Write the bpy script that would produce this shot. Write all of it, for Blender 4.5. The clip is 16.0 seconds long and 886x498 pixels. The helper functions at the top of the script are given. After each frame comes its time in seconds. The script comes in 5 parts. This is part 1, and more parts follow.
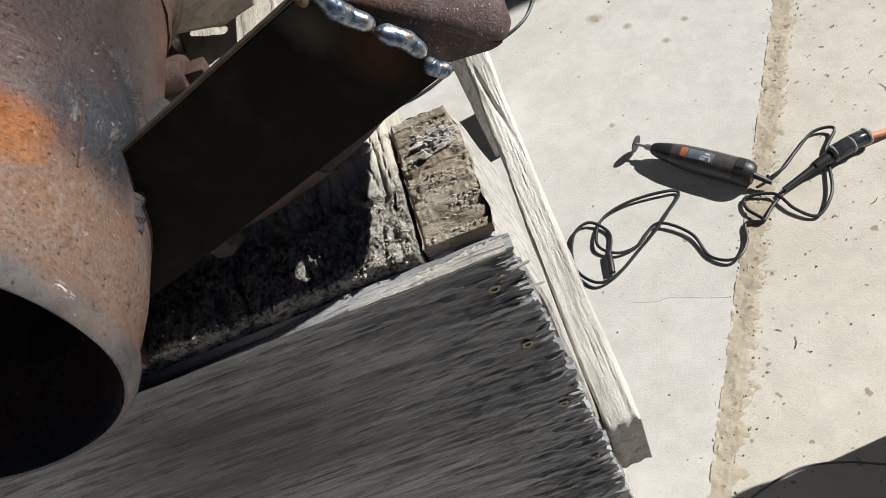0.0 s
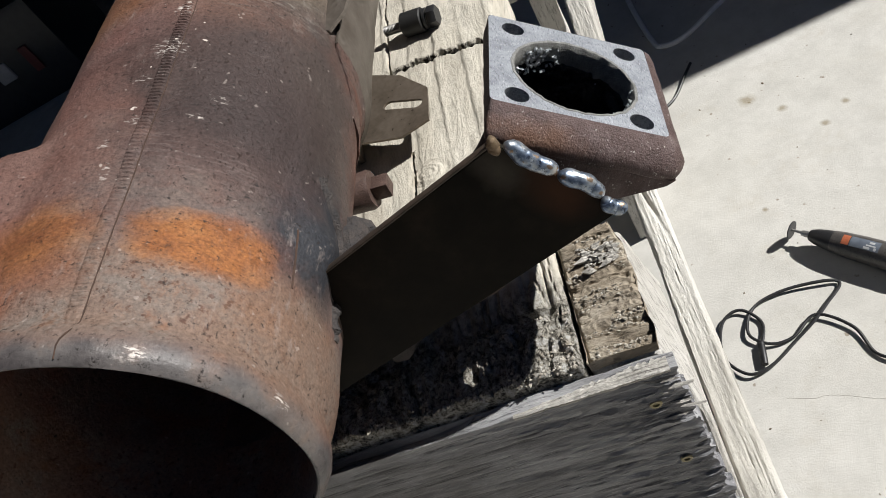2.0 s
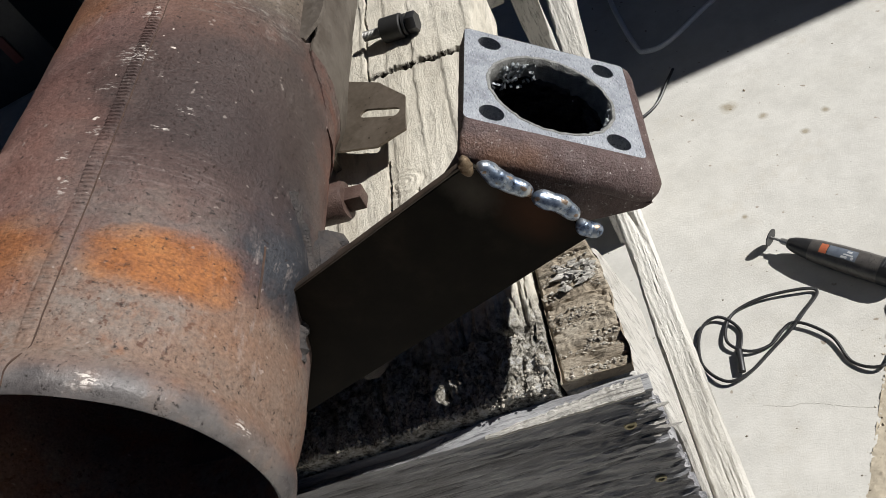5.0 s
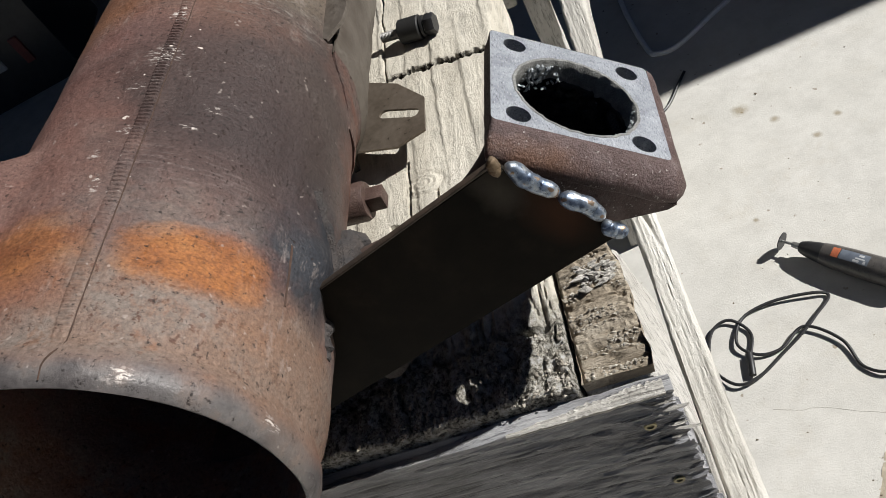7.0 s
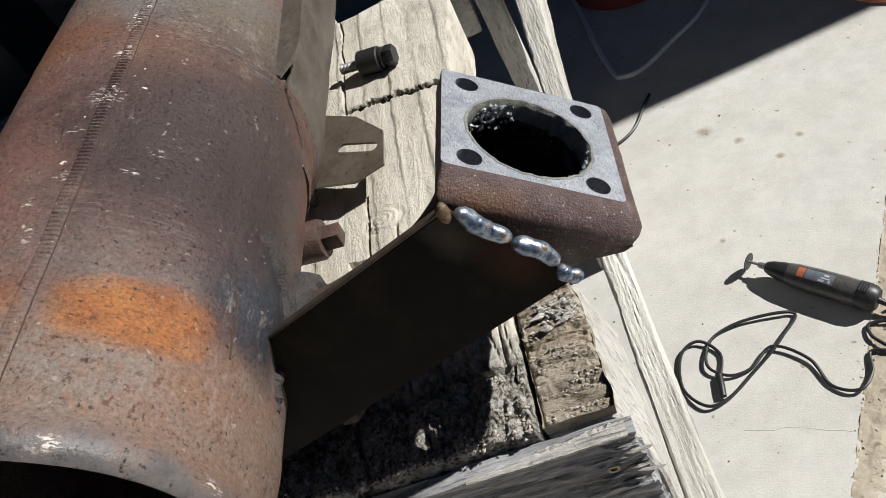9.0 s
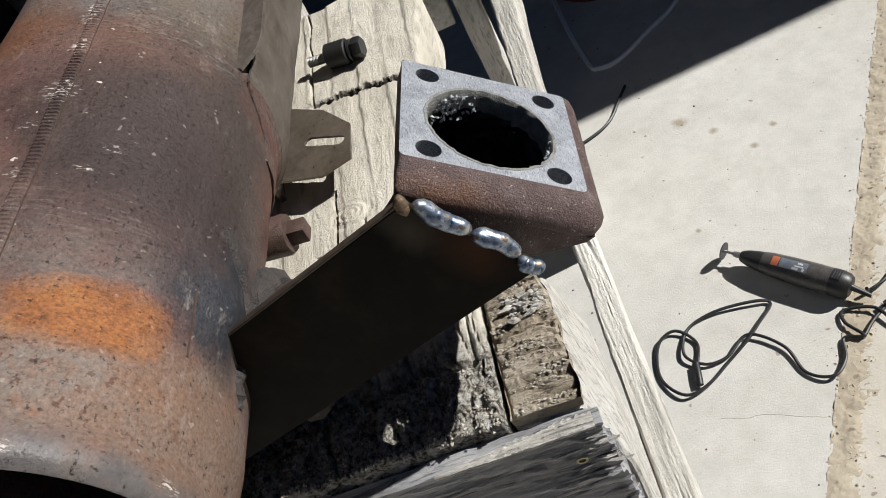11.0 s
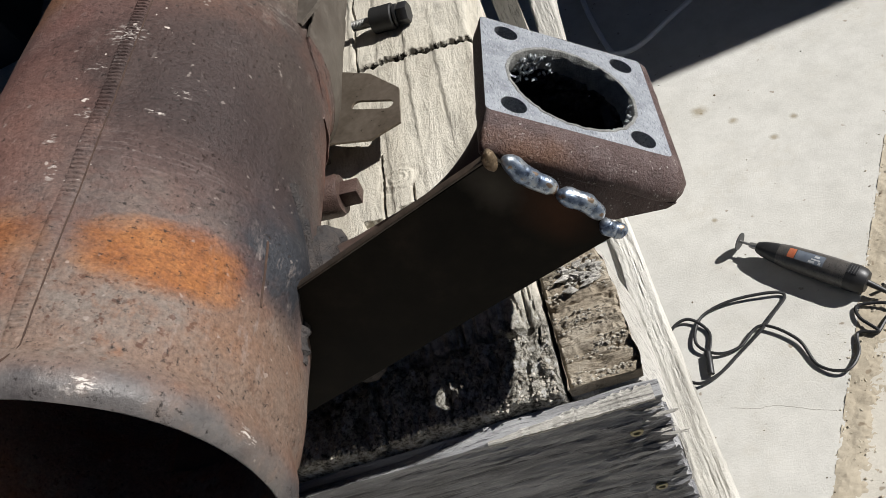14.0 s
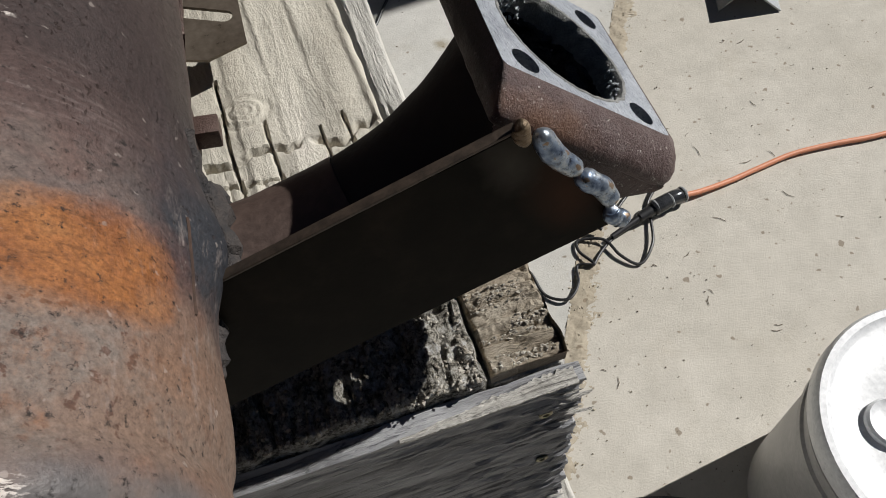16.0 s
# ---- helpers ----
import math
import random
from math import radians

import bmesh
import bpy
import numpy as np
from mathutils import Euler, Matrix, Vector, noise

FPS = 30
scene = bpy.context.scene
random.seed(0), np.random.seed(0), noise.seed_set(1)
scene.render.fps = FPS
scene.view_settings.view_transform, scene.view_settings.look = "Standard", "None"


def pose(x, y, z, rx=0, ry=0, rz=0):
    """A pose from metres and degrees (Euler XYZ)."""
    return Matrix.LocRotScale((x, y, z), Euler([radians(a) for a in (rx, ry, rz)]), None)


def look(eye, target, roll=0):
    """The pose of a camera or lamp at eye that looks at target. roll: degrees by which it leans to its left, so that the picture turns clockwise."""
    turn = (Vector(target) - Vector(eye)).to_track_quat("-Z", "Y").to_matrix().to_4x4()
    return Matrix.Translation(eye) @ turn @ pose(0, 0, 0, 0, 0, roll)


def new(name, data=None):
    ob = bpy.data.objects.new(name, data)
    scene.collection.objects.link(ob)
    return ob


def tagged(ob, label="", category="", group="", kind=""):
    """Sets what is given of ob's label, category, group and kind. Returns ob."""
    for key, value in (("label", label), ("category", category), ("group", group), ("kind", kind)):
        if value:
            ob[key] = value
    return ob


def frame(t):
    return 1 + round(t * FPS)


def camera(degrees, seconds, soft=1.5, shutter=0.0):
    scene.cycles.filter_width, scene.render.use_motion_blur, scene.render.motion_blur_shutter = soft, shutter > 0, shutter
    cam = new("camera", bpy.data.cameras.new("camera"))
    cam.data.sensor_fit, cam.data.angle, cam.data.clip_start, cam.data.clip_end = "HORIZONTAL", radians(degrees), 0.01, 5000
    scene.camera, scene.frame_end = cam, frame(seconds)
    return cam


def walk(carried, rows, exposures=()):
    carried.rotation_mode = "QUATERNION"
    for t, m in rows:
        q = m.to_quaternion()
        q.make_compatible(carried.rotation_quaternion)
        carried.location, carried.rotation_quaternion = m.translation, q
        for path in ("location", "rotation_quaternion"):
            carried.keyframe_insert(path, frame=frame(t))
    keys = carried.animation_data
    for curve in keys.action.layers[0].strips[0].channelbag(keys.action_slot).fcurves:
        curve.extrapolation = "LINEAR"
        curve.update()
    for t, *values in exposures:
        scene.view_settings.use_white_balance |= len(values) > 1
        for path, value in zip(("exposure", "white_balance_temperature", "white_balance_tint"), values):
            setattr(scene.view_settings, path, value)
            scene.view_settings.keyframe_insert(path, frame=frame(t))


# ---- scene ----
cam = camera(60.2, 16.0, soft=0.65)
PATH = [
    (0, (0.035, 0.042, 1.171), (-0.021, 1.25, -0.422), -30.5),
    (0.5, (0.065, 0.039, 1.191), (-0.087, 1.363, -0.301), -35.0),
    (1, (0.05, 0.04, 1.194), (-0.189, 1.426, -0.228), -35.7),
    (1.5, (0.04, 0.037, 1.198), (-0.241, 1.45, -0.189), -35.5),
    (2, (0.033, 0.047, 1.203), (-0.251, 1.479, -0.164), -34.8),
    (2.5, (0.06, 0.043, 1.182), (-0.114, 1.434, -0.245), -33.1),
    (3, (0.068, 0.037, 1.181), (-0.059, 1.409, -0.269), -33.3),
    (3.5, (0.057, 0.038, 1.183), (-0.11, 1.416, -0.257), -33.3),
    (4, (0.041, 0.047, 1.19), (-0.169, 1.448, -0.222), -33.4),
    (4.2, (0.042, 0.055, 1.201), (-0.185, 1.474, -0.19), -33.6),
    (6.3, (0.033, 0.057, 1.201), (-0.221, 1.476, -0.185), -32.7),
    (6.5, (0.037, 0.056, 1.203), (-0.213, 1.48, -0.179), -32.8),
    (7, (0.033, 0.056, 1.205), (-0.226, 1.482, -0.173), -33.0),
    (7.5, (0.034, 0.057, 1.208), (-0.213, 1.496, -0.159), -32.9),
    (8, (0.027, 0.06, 1.21), (-0.214, 1.508, -0.149), -32.8),
    (8.5, (0.033, 0.066, 1.21), (-0.188, 1.522, -0.143), -32.5),
    (9, (0.043, 0.066, 1.202), (-0.131, 1.51, -0.17), -31.5),
    (9.2, (0.045, 0.066, 1.2), (-0.108, 1.501, -0.185), -31.2),
    (11.5, (0.049, 0.066, 1.197), (-0.089, 1.487, -0.204), -31.4),
    (12, (0.041, 0.067, 1.199), (-0.11, 1.487, -0.202), -31.6),
    (12.5, (0.035, 0.068, 1.198), (-0.118, 1.471, -0.22), -30.9),
    (13, (0.04, 0.07, 1.197), (-0.11, 1.469, -0.225), -31.1),
    (13.5, (0.026, 0.072, 1.201), (-0.134, 1.474, -0.215), -30.7),
    (14, (0.021, 0.071, 1.198), (-0.137, 1.463, -0.229), -29.7),
    (14.5, (0.025, 0.07, 1.192), (-0.11, 1.444, -0.255), -29.1),
    (15, (0.007, 0.093, 1.19), (-0.004, 1.435, -0.292), -25.1),
    (15.5, (-0.037, 0.128, 1.195), (0.323, 1.256, -0.417), -9.7),
    (16, (-0.045, 0.148, 1.186), (0.414, 1.104, -0.51), -2.4),
]
walk(cam, [(t, look(eye, target, roll)) for t, eye, target, roll in PATH], [(0, 0.0), (0.5, -0.06), (1.5, -0.04), (2.0, 0.0), (3.0, -0.13), (4.0, -0.10), (6.5, 0.0), (9.0, 0.0), (13.0, -0.03), (15.0, -0.02), (15.5, -0.12), (16, -0.40)])

# ---- daylight ----
SUN = Vector((1.0, -0.01, 0.835)).normalized()
world = bpy.data.worlds.new("sky")
scene.world = world
world.use_nodes = True
wn = world.node_tree.nodes
sky = wn.new("ShaderNodeTexSky")
sky.sky_type = "NISHITA"
sky.sun_disc = False
sky.ozone_density, sky.dust_density, sky.altitude = 10.0, 0.1, 2500
sky.sun_elevation = math.asin(SUN.z)
sky.sun_rotation = math.atan2(SUN.x, SUN.y)
wn["Background"].inputs["Strength"].default_value = 0.021
world.node_tree.links.new(sky.outputs[0], wn["Background"].inputs["Color"])
sun = new("sun", bpy.data.lights.new("sun", "SUN"))
sun.data.energy, sun.data.angle, sun.data.color = 6.45, radians(0.53), (1.0, 0.983, 0.955)
sun.matrix_world = look(SUN * 20, (0, 0, 0))


# ---- materials ----
def mat(name, rough=0.6, metal=0.0, spec=0.5):
    m = bpy.data.materials.new(name)
    m.use_nodes = True
    b = m.node_tree.nodes["Principled BSDF"]
    b.inputs["Roughness"].default_value = rough
    b.inputs["Metallic"].default_value = metal
    b.inputs["Specular IOR Level"].default_value = spec
    return m, b


def node(m, kind, **inputs):
    n = m.node_tree.nodes.new(kind)
    for k, v in inputs.items():
        n.inputs[k.replace("_", " ")].default_value = v
    return n


def link(m, a, b):
    m.node_tree.links.new(a, b)


def coords(m, stretch=(1, 1, 1), turn=0.0):
    tc = node(m, "ShaderNodeTexCoord")
    mp = node(m, "ShaderNodeMapping")
    mp.inputs["Scale"].default_value = stretch
    mp.inputs["Rotation"].default_value = (0, 0, turn)
    link(m, tc.outputs["Object"], mp.inputs["Vector"])
    return mp.outputs[0]


def grain(m, at, scale, detail=6.0, rough=0.6, distortion=0.0):
    n = node(m, "ShaderNodeTexNoise", Scale=scale, Detail=detail, Roughness=rough, Distortion=distortion)
    link(m, at, n.inputs["Vector"])
    return n.outputs["Fac"]


def ramp(m, fac, stops):
    r = m.node_tree.nodes.new("ShaderNodeValToRGB")
    e = r.color_ramp.elements
    while len(e) < len(stops):
        e.new(0.5)
    for k, (p, c) in zip(e, stops):
        k.position = p
        k.color = (*c, 1) if len(c) == 3 else c
    link(m, fac, r.inputs[0])
    return r.outputs[0]


def grey(a, b, lo=0.0, hi=1.0):
    return [(a, (lo,) * 3), (b, (hi,) * 3)]


def mix(m, fac, a, b, kind="MIX"):
    n = m.node_tree.nodes.new("ShaderNodeMix")
    n.data_type, n.blend_type = "RGBA", kind
    for v, s in ((fac, 0), (a, 6), (b, 7)):
        if isinstance(v, (int, float)):
            n.inputs[s].default_value = v
        elif isinstance(v, tuple):
            n.inputs[s].default_value = (*v, 1)
        else:
            link(m, v, n.inputs[s])
    return n.outputs[2]


def math_node(m, op, a, b=0.0, c=0.0):
    n = m.node_tree.nodes.new("ShaderNodeMath")
    n.operation = op
    for v, s in ((a, 0), (b, 1), (c, 2)):
        if isinstance(v, (int, float)):
            n.inputs[s].default_value = v
        else:
            link(m, v, n.inputs[s])
    return n.outputs[0]


def bump(m, b, height, strength, distance, under=None):
    n = node(m, "ShaderNodeBump", Strength=strength, Distance=distance)
    link(m, height, n.inputs["Height"])
    if under is not None:
        link(m, under, n.inputs["Normal"])
    link(m, n.outputs[0], b.inputs["Normal"])
    return n.outputs[0]


def simple(name, c1, c2, scale, rough=0.6, metal=0.0, bumps=0.2, dist=0.001, stretch=(1, 1, 1), fine=6.0):
    """Two tones at a large and a fine scale, with a matching relief."""
    m, b = mat(name, rough, metal)
    at = coords(m, stretch)
    a = grain(m, at, scale)
    f = grain(m, at, scale * fine)
    col = mix(m, ramp(m, a, grey(0.35, 0.65)), c1, c2)
    col = mix(m, 0.35, col, ramp(m, f, [(0.3, tuple(v * 0.6 for v in c1)), (0.7, tuple(min(1, v * 1.25) for v in c2))]))
    link(m, col, b.inputs["Base Color"])
    link(m, ramp(m, f, grey(0.2, 0.8, max(0.05, rough - 0.12), min(1, rough + 0.12))), b.inputs["Roughness"])
    if bumps:
        bump(m, b, f, bumps, dist)
    return m


def patch(m, at, centre, size, wobble=0.35, soft=(0.75, 1.1), scale=60.0):
    """A mask with an uneven edge round a spot of the surface."""
    sub = node(m, "ShaderNodeVectorMath")
    sub.operation = "SUBTRACT"
    link(m, at, sub.inputs[0])
    sub.inputs[1].default_value = centre
    div = node(m, "ShaderNodeVectorMath")
    div.operation = "DIVIDE"
    link(m, sub.outputs[0], div.inputs[0])
    div.inputs[1].default_value = size
    ln = node(m, "ShaderNodeVectorMath")
    ln.operation = "LENGTH"
    link(m, div.outputs[0], ln.inputs[0])
    w = math_node(m, "MULTIPLY_ADD", grain(m, at, scale), wobble, -wobble / 2)
    return ramp(m, math_node(m, "ADD", ln.outputs["Value"], w), grey(*soft, 1.0, 0.0))


def on_shell(deg, s, r=0.0735):
    return (r * math.cos(radians(deg)), s, r * math.sin(radians(deg)))


def rusty_shell():
    m, b = mat("rusted_shell_steel", 0.62, 0.1, 0.28)
    at = coords(m)
    big = grain(m, at, 14, 5, 0.6)
    mid = grain(m, at, 70, 7, 0.65)
    fine = grain(m, at, 420, 6, 0.7)
    col = ramp(m, big, [(0.30, (0.065, 0.046, 0.043)), (0.42, (0.135, 0.070, 0.055)), (0.52, (0.105, 0.080, 0.073)), (0.62, (0.14, 0.085, 0.068)), (0.76, (0.165, 0.118, 0.092))])
    col = mix(m, ramp(m, mid, grey(0.46, 0.70, 0, 0.55)), col, (0.150, 0.118, 0.102))
    red = ramp(m, grain(m, coords(m, (1, 1.6, 1)), 22, 4), grey(0.52, 0.66, 0, 0.75))
    col = mix(m, red, col, (0.13, 0.050, 0.034))
    # greyer, more worn bands along the shell
    col = mix(m, patch(m, at, on_shell(62, 0.165), (0.07, 0.035, 0.06), 0.9, (0.5, 1.2), 45), col, (0.135, 0.118, 0.110))
    col = mix(m, patch(m, at, on_shell(30, 0.16), (0.03, 0.05, 0.05), 0.9, (0.4, 1.2), 45), col, (0.105, 0.084, 0.066))
    col = mix(m, patch(m, at, on_shell(45, -0.068), (0.09, 0.012, 0.09), 1.2, (0.5, 1.2), 70), col, (0.145, 0.118, 0.104))
    lip = node(m, "ShaderNodeSeparateXYZ")
    link(m, at, lip.inputs[0])
    edge = math_node(m, "MULTIPLY_ADD", grain(m, at, 60), 0.012, lip.outputs["Y"])
    col = mix(m, ramp(m, math_node(m, "MULTIPLY_ADD", edge, 40.0, 3.6), grey(0.45, 0.75, 0.9, 0.0)), col, ramp(m, grain(m, at, 60, 5, 0.6), [(0.35, (0.062, 0.060, 0.062)), (0.52, (0.120, 0.114, 0.112)), (0.70, (0.165, 0.128, 0.108))]))
    col = mix(m, math_node(m, "MULTIPLY", patch(m, at, on_shell(8, 0.07), (0.04, 0.085, 0.05), 0.9, (0.35, 1.2), 40), 0.8), col, (0.048, 0.041, 0.039))
    col = mix(m, math_node(m, "MULTIPLY", patch(m, at, on_shell(36, 0.075), (0.065, 0.085, 0.06), 0.9, (0.45, 1.25), 40), 0.9), col, (0.038, 0.028, 0.027))
    # soot and bluish scale round the pipe joint
    col = mix(m, patch(m, at, on_shell(3, -0.002), (0.030, 0.042, 0.034), 0.8, (0.55, 1.15), 60), col, (0.028, 0.030, 0.036))
    col = mix(m, patch(m, at, on_shell(12, 0.075), (0.03, 0.06, 0.03), 0.8, (0.4, 1.3), 50), col, (0.055, 0.042, 0.038))
    # red-brown, mauve and tan zones along the can
    for deg, sp, size, k, c in ((56, 0.115, (0.05, 0.028, 0.05), 0.6, (0.128, 0.070, 0.052)), (84, 0.075, (0.05, 0.06, 0.04), 0.7, (0.140, 0.078, 0.070)), (50, 0.19, (0.06, 0.04, 0.06), 0.7, (0.128, 0.116, 0.110)),
            (52, 0.060, (0.062, 0.050, 0.062), 0.85, (0.048, 0.032, 0.029)), (42, 0.012, (0.06, 0.026, 0.06), 0.8, (0.070, 0.044, 0.040)), (32, 0.04, (0.055, 0.045, 0.055), 0.85, (0.038, 0.027, 0.026)), (46, -0.062, (0.045, 0.012, 0.045), 0.6, (0.120, 0.110, 0.108)), (20, -0.066, (0.03, 0.016, 0.05), 0.55, (0.150, 0.098, 0.070))):
        col = mix(m, math_node(m, "MULTIPLY", patch(m, at, on_shell(deg, sp), size, 1.1, (0.35, 1.2), 55), k), col, c)
    # whitish rubbing round the can by the ridge, strengthened to paint the light on it
    rub = math_node(m, "MULTIPLY", ramp(m, grain(m, coords(m, (0.25, 2.2, 0.25)), 210, 7, 0.8), grey(0.50, 0.68)), patch(m, at, on_shell(46, 0.008), (0.045, 0.016, 0.045), 1.2, (0.4, 1.2), 70))
    col = mix(m, math_node(m, "MULTIPLY", rub, 0.5), col, (0.21, 0.17, 0.16))
    rub = math_node(m, "MULTIPLY", ramp(m, grain(m, coords(m, (0.5, 1.6, 0.5)), 240, 7, 0.8), grey(0.52, 0.68)), patch(m, at, on_shell(40, 0.135), (0.05, 0.03, 0.05), 1.2, (0.4, 1.2), 60))
    col = mix(m, math_node(m, "MULTIPLY", rub, 0.6), col, (0.27, 0.25, 0.225))
    # red-brown flank past the seam
    col = mix(m, math_node(m, "MULTIPLY", patch(m, at, on_shell(98, 0.005), (0.045, 0.075, 0.05), 0.9, (0.45, 1.2), 45), 0.65), col, (0.170, 0.090, 0.074))
    col = mix(m, math_node(m, "MULTIPLY", patch(m, at, on_shell(100, 0.13), (0.04, 0.04, 0.04), 0.9, (0.4, 1.2), 45), 0.7), col, (0.175, 0.080, 0.042))
    # mottled band between the burnt patch and the lip: bare grey, tan and flecks of fresh rust
    band = math_node(m, "SUBTRACT", 1.0, ramp(m, math_node(m, "ABSOLUTE", math_node(m, "MULTIPLY", math_node(m, "ADD", edge, 0.052), 40.0)), grey(0.55, 0.95)))
    col = mix(m, math_node(m, "MULTIPLY", band, 0.62), col, (0.182, 0.116, 0.084))
    col = mix(m, math_node(m, "MULTIPLY", math_node(m, "MULTIPLY", ramp(m, grain(m, at, 48, 6, 0.65), grey(0.47, 0.60)), band), 0.6), col, (0.165, 0.150, 0.136))
    col = mix(m, math_node(m, "MULTIPLY", math_node(m, "MULTIPLY", ramp(m, grain(m, at, 85, 6, 0.7), grey(0.54, 0.66)), band), 0.6), col, (0.175, 0.082, 0.044))
    col = mix(m, math_node(m, "MULTIPLY", math_node(m, "MULTIPLY", ramp(m, grain(m, at, 300, 3, 0.6), grey(0.60, 0.66)), band), 0.8), col, (0.075, 0.034, 0.022))
    col = mix(m, math_node(m, "MULTIPLY", patch(m, at, on_shell(0, -0.058), (0.026, 0.032, 0.044), 0.8, (0.45, 1.2), 50), 0.7), col, (0.165, 0.110, 0.082))
    col = mix(m, math_node(m, "MULTIPLY", patch(m, at, on_shell(92, -0.055), (0.034, 0.026, 0.034), 0.9, (0.4, 1.2), 60), 0.75), col, (0.185, 0.078, 0.046))
    # bright orange rust where the coating burned off, and a second spot past the seam
    sep = node(m, "ShaderNodeSeparateXYZ")
    link(m, at, sep.inputs[0])
    ang = math_node(m, "ARCTAN2", sep.outputs["Z"], sep.outputs["X"])
    wob = math_node(m, "MULTIPLY_ADD", grain(m, at, 75, 6, 0.7), 1.3, -0.6)
    da = math_node(m, "ABSOLUTE", math_node(m, "MULTIPLY", math_node(m, "SUBTRACT", ang, radians(38.5)), 1 / radians(22.5)))
    mid_s = math_node(m, "MULTIPLY_ADD", ang, -0.004, -0.0325)
    ds = math_node(m, "ABSOLUTE", math_node(m, "MULTIPLY", math_node(m, "SUBTRACT", sep.outputs["Y"], mid_s), 1 / 0.0165))
    quad = math_node(m, "ADD", math_node(m, "POWER", da, 3.5), math_node(m, "POWER", ds, 2.6))
    o1 = ramp(m, math_node(m, "ADD", quad, wob), grey(0.15, 1.35, 1.0, 0.0))
    o2 = patch(m, at, on_shell(84, -0.036), (0.026, 0.021, 0.03), 0.8, (0.45, 1.2), 55)
    o3 = patch(m, at, on_shell(18, -0.055), (0.012, 0.01, 0.02), 1.2, (0.5, 1.2), 70)
    orange = ramp(m, mid, [(0.3, (0.165, 0.058, 0.021)), (0.55, (0.265, 0.105, 0.035)), (0.75, (0.31, 0.145, 0.058))])
    pits = ramp(m, grain(m, coords(m, (0.7, 1.5, 0.7)), 620, 4, 0.6), grey(0.33, 0.50, 0.60, 1.0))
    orange = mix(m, 1.0, orange, pits, "MULTIPLY")
    for o, k in ((o1, 1.0), (o2, 0.75), (o3, 0.14)):
        col = mix(m, math_node(m, "MULTIPLY", o, k), col, orange)
    # pale scuffs rubbed along the can
    scuff = math_node(m, "MULTIPLY", ramp(m, grain(m, coords(m, (1, 0.3, 1)), 160, 6, 0.75), grey(0.56, 0.72)), ramp(m, grain(m, at, 20, 4), grey(0.48, 0.62)))
    col = mix(m, math_node(m, "MULTIPLY", scuff, 0.7), col, (0.24, 0.205, 0.19))
    tone = ramp(m, grain(m, at, 700, 4, 0.75), [(0.32, (0.70, 0.69, 0.68)), (0.5, (1.04, 1.03, 1.02)), (0.68, (1.40, 1.38, 1.36))])
    lip_zone = ramp(m, math_node(m, "MULTIPLY_ADD", edge, 40.0, 3.6), grey(0.45, 0.85, 1.0, 0.0))
    col = mix(m, math_node(m, "MULTIPLY_ADD", lip_zone, -0.65, 1.0), col, tone, "MULTIPLY")
    # pits, scale flecks and scratches to bare metal
    col = mix(m, ramp(m, fine, grey(0.33, 0.42, 0.9, 0)), col, (0.013, 0.010, 0.009))
    fleck = ramp(m, grain(m, at, 260, 2, 0.5), grey(0.70, 0.74))
    near_seam = patch(m, at, on_shell(64, 0.10), (0.018, 0.16, 0.018), 0.8, (0.5, 1.2), 60)
    col = mix(m, math_node(m, "MULTIPLY", fleck, math_node(m, "ADD", near_seam, 0.25)), col, (0.55, 0.48, 0.43))
    # short gashes in the scale beside the pipe, and small dark spots on the worn grey
    gash = ramp(m, grain(m, coords(m, (1, 0.5, 1)), 640, 4, 0.6), grey(0.32, 0.37, 1.0, 0.0))
    where = math_node(m, "ADD", patch(m, at, on_shell(20, 0.06), (0.055, 0.095, 0.06), 0.9, (0.5, 1.2), 50), 0.0)
    col = mix(m, math_node(m, "MULTIPLY", gash, math_node(m, "MINIMUM", math_node(m, "ADD", math_node(m, "MULTIPLY", where, 0.75), 0.1), 0.8)), col, (0.034, 0.022, 0.018))
    # broken bare flecks, mostly along the seam
    chips = ramp(m, grain(m, coords(m, (0.8, 2.4, 0.8)), 330, 5, 0.7), grey(0.53, 0.57))
    for deg, sp, sx, sy in ((65, 0.074, 0.008, 0.009), (65, 0.106, 0.005, 0.006), (70, 0.052, 0.004, 0.003), (74, 0.010, 0.003, 0.003), (66, 0.135, 0.004, 0.012), (68, 0.024, 0.0035, 0.003), (70, -0.006, 0.002, 0.006), (50, 0.030, 0.004, 0.002), (9, -0.083, 0.005, 0.003), (48, -0.084, 0.007, 0.003), (45, 0.044, 0.005, 0.003)):
        col = mix(m, math_node(m, "MULTIPLY", patch(m, at, on_shell(deg, sp), (sx, sy, sx), 1.8, (0.3, 1.0), 500), chips), col, (0.52, 0.47, 0.43))
    link(m, col, b.inputs["Base Color"])
    worn = ramp(m, math_node(m, "MULTIPLY_ADD", edge, 40.0, 3.6), grey(0.40, 0.70, 0.26, 0.0))
    link(m, math_node(m, "SUBTRACT", ramp(m, mid, grey(0.3, 0.7, 0.46, 0.70)), worn), b.inputs["Roughness"])
    h = math_node(m, "ADD", math_node(m, "MULTIPLY", mid, 0.6), math_node(m, "MULTIPLY", fine, 0.5))
    h = math_node(m, "SUBTRACT", h, math_node(m, "MULTIPLY", math_node(m, "MULTIPLY", gash, where), 0.5))
    h = math_node(m, "MULTIPLY", h, math_node(m, "MULTIPLY_ADD", lip_zone, -0.6, 1.0))
    bump(m, b, h, 0.75, 0.0018)
    return m


